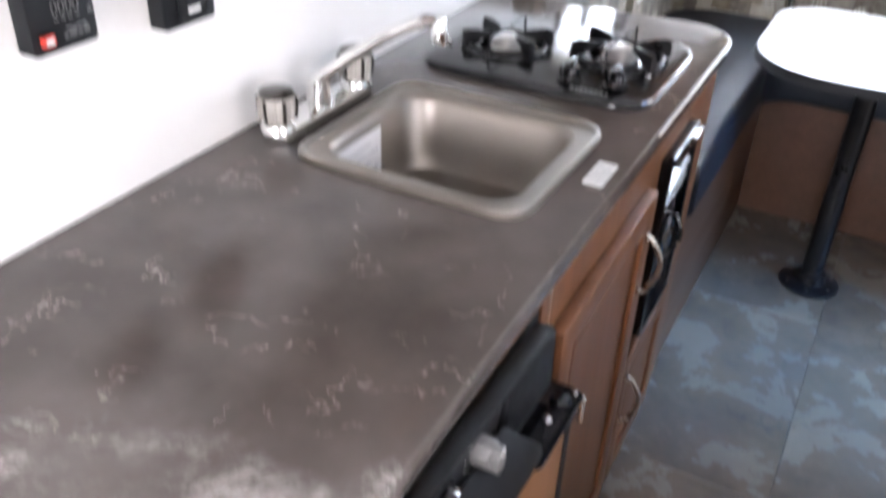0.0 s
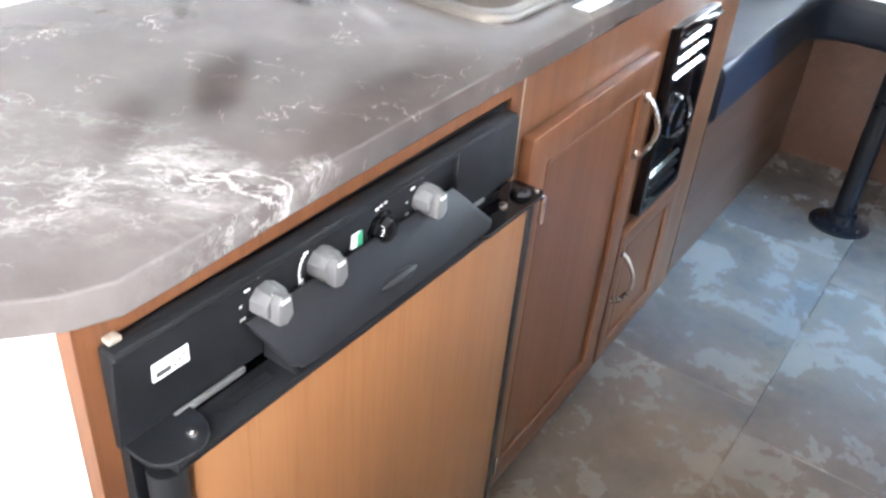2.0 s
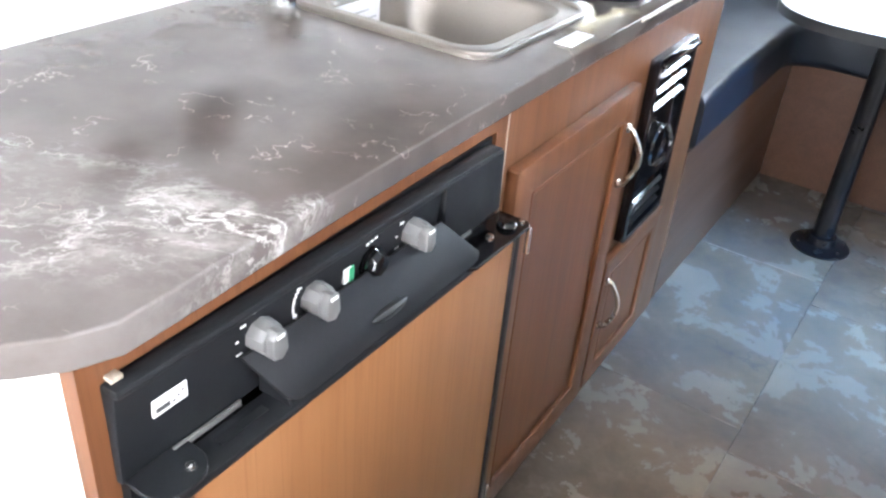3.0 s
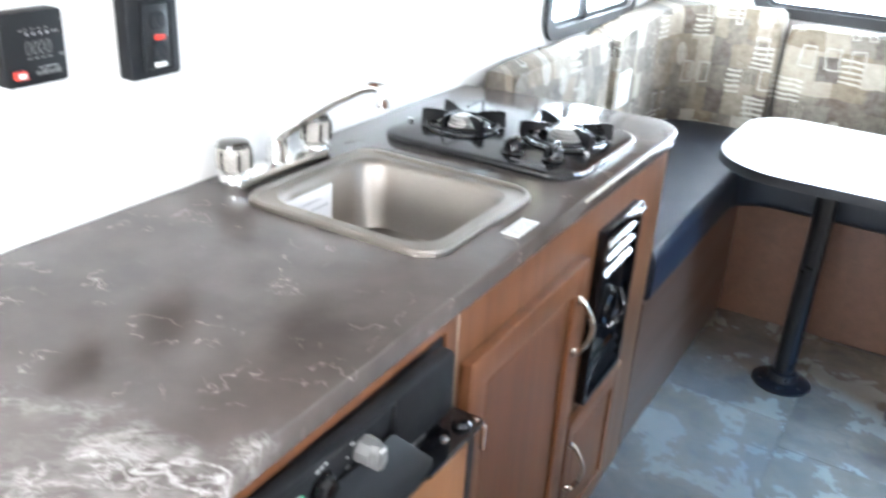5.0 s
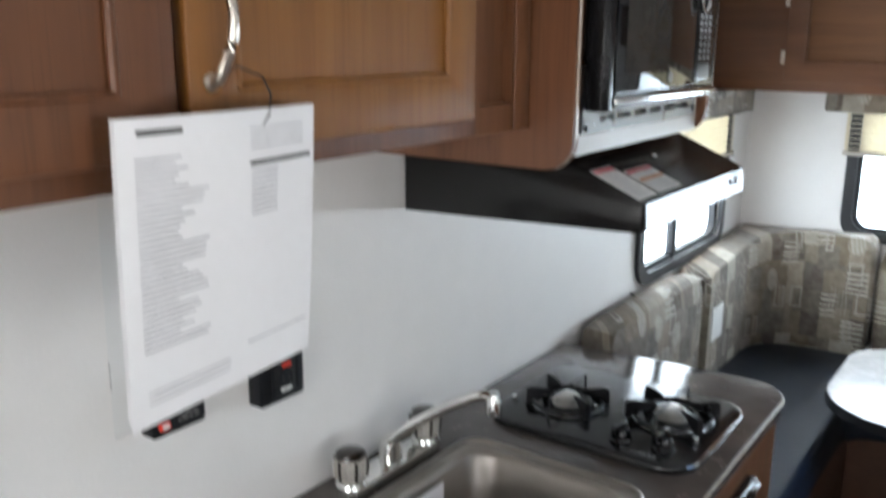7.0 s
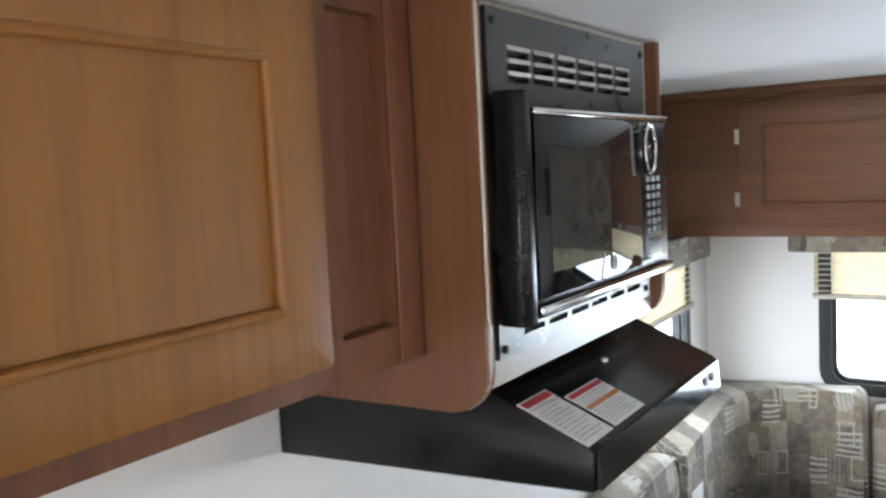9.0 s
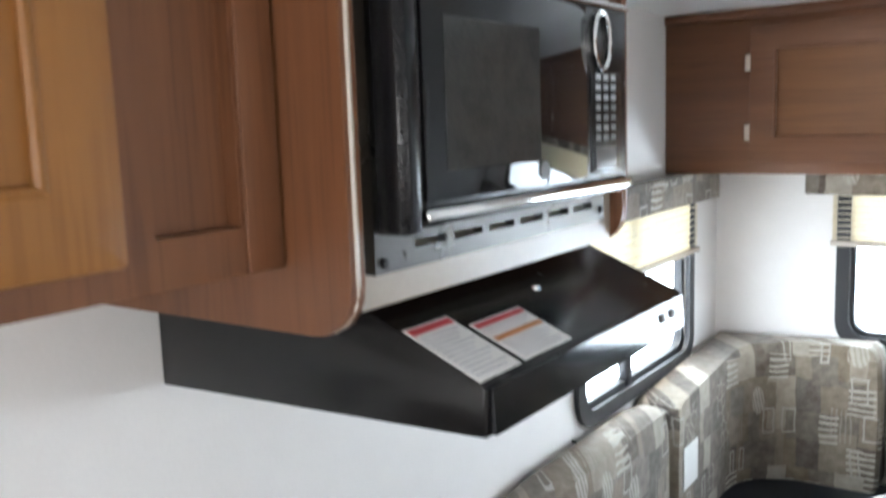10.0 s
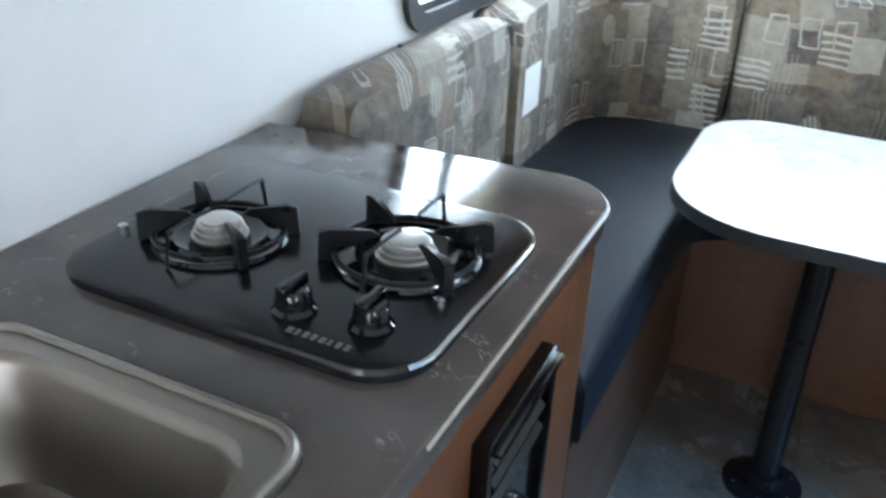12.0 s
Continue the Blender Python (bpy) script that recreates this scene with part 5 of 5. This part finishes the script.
def printed(u0, u1, v0, v1):
    """A line of print that follows the top page's bend."""
    bm = bmesh.new()
    rows = []
    for i in range(5):
        u = u0 + (u1 - u0) * i / 4
        col = []
        for v in (v0, v1):
            bend = CURL * (0.5 - 0.9 * (v - 0.15) ** 2) + 0.008 * math.sin(math.pi * u) * (1 - v) + 0.010 * (1 - u) * v
            for lift in (0.0014, 0.0018):
                col.append(bm.verts.new((PX + lift + bend, PY0 + (PY1 - PY0) * u - 0.010 * v * (1 - v) * 2, PZ1 - (PZ1 - PZ0) * v + 0.012 * u * v)))
        rows.append(col)
    for a, b in zip(rows, rows[1:]):
        for p, q in ((0, 1), (1, 3), (3, 2), (2, 0)):
            bm.faces.new((a[p], a[q], b[q], b[p]))
    bmesh.ops.recalc_face_normals(bm, faces=bm.faces)
    return bm


part("print", printed(0.08, 0.27, 0.035, 0.052), M_DARKINK, pap)
part("print", printed(0.60, 0.97, 0.175, 0.190), M_DARKINK, pap)
line = random.Random(4)
for k in range(34):
    v = 0.12 + 0.0185 * k
    part("print", printed(0.07, line.uniform(0.22, 0.40), v, v + 0.0075), M_FAINT, pap)
for k in range(9):
    v = 0.205 + 0.019 * k
    part("print", printed(0.61, 0.76 + 0.06 * ((k * 3) % 3) / 2, v, v + 0.0075), M_FAINT, pap)
for k in range(4):
    part("print", printed(0.60, 0.92, 0.06 + 0.022 * k, 0.066 + 0.022 * k), M_FAINT, pap)
part("print", printed(0.60, 0.97, 0.845, 0.851), M_FAINT, pap)
for k in range(3):
    part("print", printed(0.08, 0.5, 0.88 + 0.02 * k, 0.885 + 0.02 * k), M_FAINT, pap)
part("cord", tube([(0.356, 0.340, 1.560), (0.357, 0.352, 1.572), (0.352, 0.360, 1.590), (0.345, 0.357, 1.606), (0.336, 0.334, 1.616), (0.332, 0.324, 1.608)], 0.001, 6), M_RUBBER, pap, "thin dark cord loop")

# ---- far overhead cabinets ----
fc = thing("overhead_cabinet", (1.0, 2.82, 1.482), "dark cherry overhead cabinet across the end wall", "cabinet")
part("body", box(0.001, XR - 0.001, 2.617, YF - 0.001, 1.484, CEIL - 0.003), M_WOOD_X, fc)
part("face_frame", box(0.001, XR - 0.001, 2.600, 2.616, 1.482, CEIL - 0.002, 0.002), M_WOOD_X, fc)
part("crown", box(0.001, XR - 0.001, 2.590, 2.612, 1.862, CEIL - 0.001, 0.003), M_WOOD_X, fc)
for x0, x1 in ((0.222, 0.840), (0.852, 1.470)):
    d = panel_door("door", "y", 2.599, -1, x0, x1, 1.512, 1.842, fc, M_WOOD_X, M_FARPANEL, 0.055, 0.018, "dark framed cabinet door")
    for z in (1.565, 1.735):
        part("hinge", box(x0 - 0.014, x0 + 0.001, 2.586, 2.597, z, z + 0.040, 0.002), M_NICKEL, d, "small bright hinge")

# ---- dinette ----
def cushion(name, x0, x1, y0, y1, z0, z1, mat, label, category, group, soft=0.028):
    bm = box(x0, x1, y0, y1, z0, z1)
    bmesh.ops.subdivide_edges(bm, edges=list(bm.edges), cuts=5, use_grid_fill=True)
    c = Vector(((x0 + x1) / 2, (y0 + y1) / 2, (z0 + z1) / 2))
    h = Vector((x1 - x0, y1 - y0, z1 - z0)) / 2
    for v in bm.verts:
        p = v.co - c
        q = Vector(max(-h[k] + soft, min(h[k] - soft, p[k])) for k in range(3))
        d = p - q
        if d.length > soft:
            d = d.normalized() * soft
        puff = 0.006 * sum((1 - min(1, abs(p[k]) / h[k]) ** 2) for k in range(3)) / 3
        v.co = c + q + d * (1 + puff / soft) + Vector((noise.noise(p * 9), noise.noise(p * 9 + Vector((5, 0, 0))), noise.noise(p * 9 + Vector((0, 7, 0))))) * 0.003
    ob = single(name, bm, mat, label, category, group=group)
    return ob


bench = thing("dinette_bench", (0.95, 2.6, 0.0), "brown wood U-shaped bench base round the dinette table", "bench")
part("side_base", box(0.001, 0.516, 1.684, YF - 0.001, 0.0, 0.430), M_BENCH, bench)
part("end_base", box(0.5165, 1.440, 2.655, YF - 0.001, 0.0, 0.430), M_BENCH, bench)
part("side_base", box(1.4405, XR - 0.001, 2.24, YF - 0.001, 0.0, 0.430), M_BENCH, bench)
SEAT = 0.575
seat_plan = [(0.006, 1.684), (0.530, 1.684), (0.530, 2.44)] + [(0.650 - 0.12 * math.cos(a), 2.44 + 0.12 * math.sin(a)) for a in [radians(15 * k) for k in range(1, 6)]] + [(0.650, 2.560), (1.420, 2.560), (1.420, 2.245), (1.950, 2.245), (1.950, YF - 0.006), (0.006, YF - 0.006)]
single("seat_cushion", prism(seat_plan, "z", 0.432, SEAT, 0.030, 5), M_VINYL, "dark navy vinyl bench seat running round the dinette", "cushion")
BACKS = (("y", 0.006, 0.118, 1.684, 2.362, 0.938), ("x", 0.500, 0.980, 2.925, 3.020, 0.955), ("x", 0.988, 1.460, 2.925, 3.020, 0.960), ("x", 1.468, 1.950, 2.925, 3.020, 0.960))
for which, x0, x1, y0, y1, top in BACKS:
    ob = cushion("back_cushion", x0, x1, y0, y1, SEAT - 0.004, top, M_FABRIC, "padded bench backrest in brown and cream patchwork print", "cushion", "bench backs", 0.04)
    if which == "y":
        pts = [(x1 - 0.012, y, z) for y, z in rrect(y0 + 0.012, y1 - 0.012, SEAT + 0.012, top - 0.012, 0.03, 4)]
    else:
        pts = [(x, y0 + 0.012, z) for x, z in rrect(x0 + 0.012, x1 - 0.012, SEAT + 0.012, top - 0.012, 0.03, 4)]
    part("piping", tube(pts, 0.0045, 6, True), M_FABRIC, ob)
corner_plan = [(0.008, 2.370), (0.126, 2.370), (0.128, 2.62)] + [(0.128 + 0.20 * (1 - math.cos(a)), 2.715 + 0.20 * math.sin(a)) for a in [radians(9 * k) for k in range(11)]] + [(0.410, 2.917), (0.480, 2.917), (0.491, 2.930), (0.492, 3.020), (0.008, 3.020)]
cb = bmesh.new()
heights = (SEAT - 0.004, SEAT + 0.02, 0.66, 0.75, 0.85, 0.93, 0.955, 0.968)
shrink = (0.012, 0.002, 0.0, -0.003, 0.0, 0.004, 0.014, 0.034)
mid = Vector((0.10, 2.88))
layers = []
for z, s in zip(heights, shrink):
    row = []
    for x, y in corner_plan:
        away = (Vector((x, y)) - mid)
        away.normalize()
        row.append(cb.verts.new((x - away.x * s, y - away.y * s, z + (-0.036 + 0.058 * min(1.0, max(0.0, (x + y - 2.48) / 0.75)) if z > 0.84 else 0.0))))
    layers.append(row)
for p, q in zip(layers, layers[1:]):
    for k in range(len(p)):
        cb.faces.new((p[k], p[(k + 1) % len(p)], q[(k + 1) % len(p)], q[k]))
cb.faces.new(layers[0])
cb.faces.new(layers[-1])
bmesh.ops.recalc_face_normals(cb, faces=cb.faces)
single("corner_back_cushion", cb, M_FABRIC, "curved corner backrest cushion in brown and cream patchwork print", "cushion", group="bench backs")
lab = single("fabric_tag", box(0.1295, 0.1308, 2.392, 2.492, 0.705, 0.815), M_LABEL, "white care tag sewn to the backrest cushion", "label")

tb = thing("dinette_table", (0.94, 2.34, 0.0), "pale marbled dinette table on two black pedestal legs", "table")
TOP = rrect(0.514, 1.400, 2.036, 2.655, (0.21, 0.21, 0.15, 0.15), 10)
part("tabletop", prism(TOP, "z", 0.686, 0.712), M_TABLE, tb, "pale glossy marbled tabletop")
part("edge_band", ring(rrect(0.5105, 1.4035, 2.0325, 2.6585, (0.213, 0.213, 0.153, 0.153), 10), rrect(0.515, 1.399, 2.037, 2.654, (0.209, 0.209, 0.149, 0.149), 10), "z", 0.684, 0.7105), M_RUBBER, tb, "dark edge band")
for lx in (0.812, 1.190):
    leg = part("leg", lathe([(0.030, 0.006), (0.030, 0.30), (0.0285, 0.31), (0.0285, 0.684)], (lx, 2.285, 0), "z", 24), M_IRON, tb, "black tubular pedestal")
    part("floor_flange", lathe([(0.086, 0.001), (0.086, 0.006), (0.078, 0.011), (0.045, 0.016), (0.040, 0.040), (0.031, 0.044)], (lx, 2.285, 0), "z", 28), M_IRON, leg, "round black floor flange")
    part("top_flange", lathe([(0.040, 0.655), (0.080, 0.672), (0.080, 0.6855)], (lx, 2.285, 0), "z", 24), M_IRON, leg)
    for k in range(6):
        a = radians(30 + 60 * k)
        part("bolt", lathe([(0.006, 0.008), (0.006, 0.0125), (0.003, 0.0135)], (lx + 0.066 * math.cos(a), 2.285 + 0.066 * math.sin(a), 0), "z", 8), M_CHROME, leg)

# ---- opposite side ----
wr = thing("low_cabinet", (1.57, 0.2, 0.0), "brown wood-look low cabinet opposite the counter", "cabinet")
part("body", box(1.195, XR - 0.001, -0.60, 1.150, 0.0, 0.868), M_WOOD, wr)
part("top", box(1.185, XR - 0.001, -0.61, 1.160, 0.869, 0.900, 0.004), M_LAM, wr, "brown marbled laminate top")
part("corner_post", tube([(1.197, 1.152, 0.001), (1.197, 1.152, 0.867)], 0.016, 10), M_WHITE, wr, "white corner trim")

# ---- floor tiles ----
def tile(x0, x1, y0, y1, source=None):
    g = 0.0006
    me = solid(round_edges(box(-(x1 - x0) / 2 + g, (x1 - x0) / 2 - g, -(y1 - y0) / 2 + g, (y1 - y0) / 2 - g, -0.004, 0.0), 0.0012, 1), "tile", M_SLATE) if source is None else source
    ob = new("tile", me)
    ob.location = ((x0 + x1) / 2, (y0 + y1) / 2, 0.0)
    ob.location -= Vector((0.95, 0.7, -0.05))
    ob.parent = floor
    return me


for x0, x1, first, step in ((-0.02, 0.428, 1.10, 0.457), (0.428, 0.872, 1.335, 0.735), (0.872, 1.340, 1.245, 0.697), (1.340, 1.95, 1.05, 0.457)):
    shared = None
    k0 = math.ceil((YB + 0.02 - first) / step)
    k1 = math.floor((YF - first) / step)
    for k in range(k0, k1 + 1):
        y0, y1 = first + (k - 1) * step, first + k * step
        if y0 < YB:
            tile(x0, x1, YB + 0.002, y1)
        else:
            shared = tile(x0, x1, y0, y1, shared)
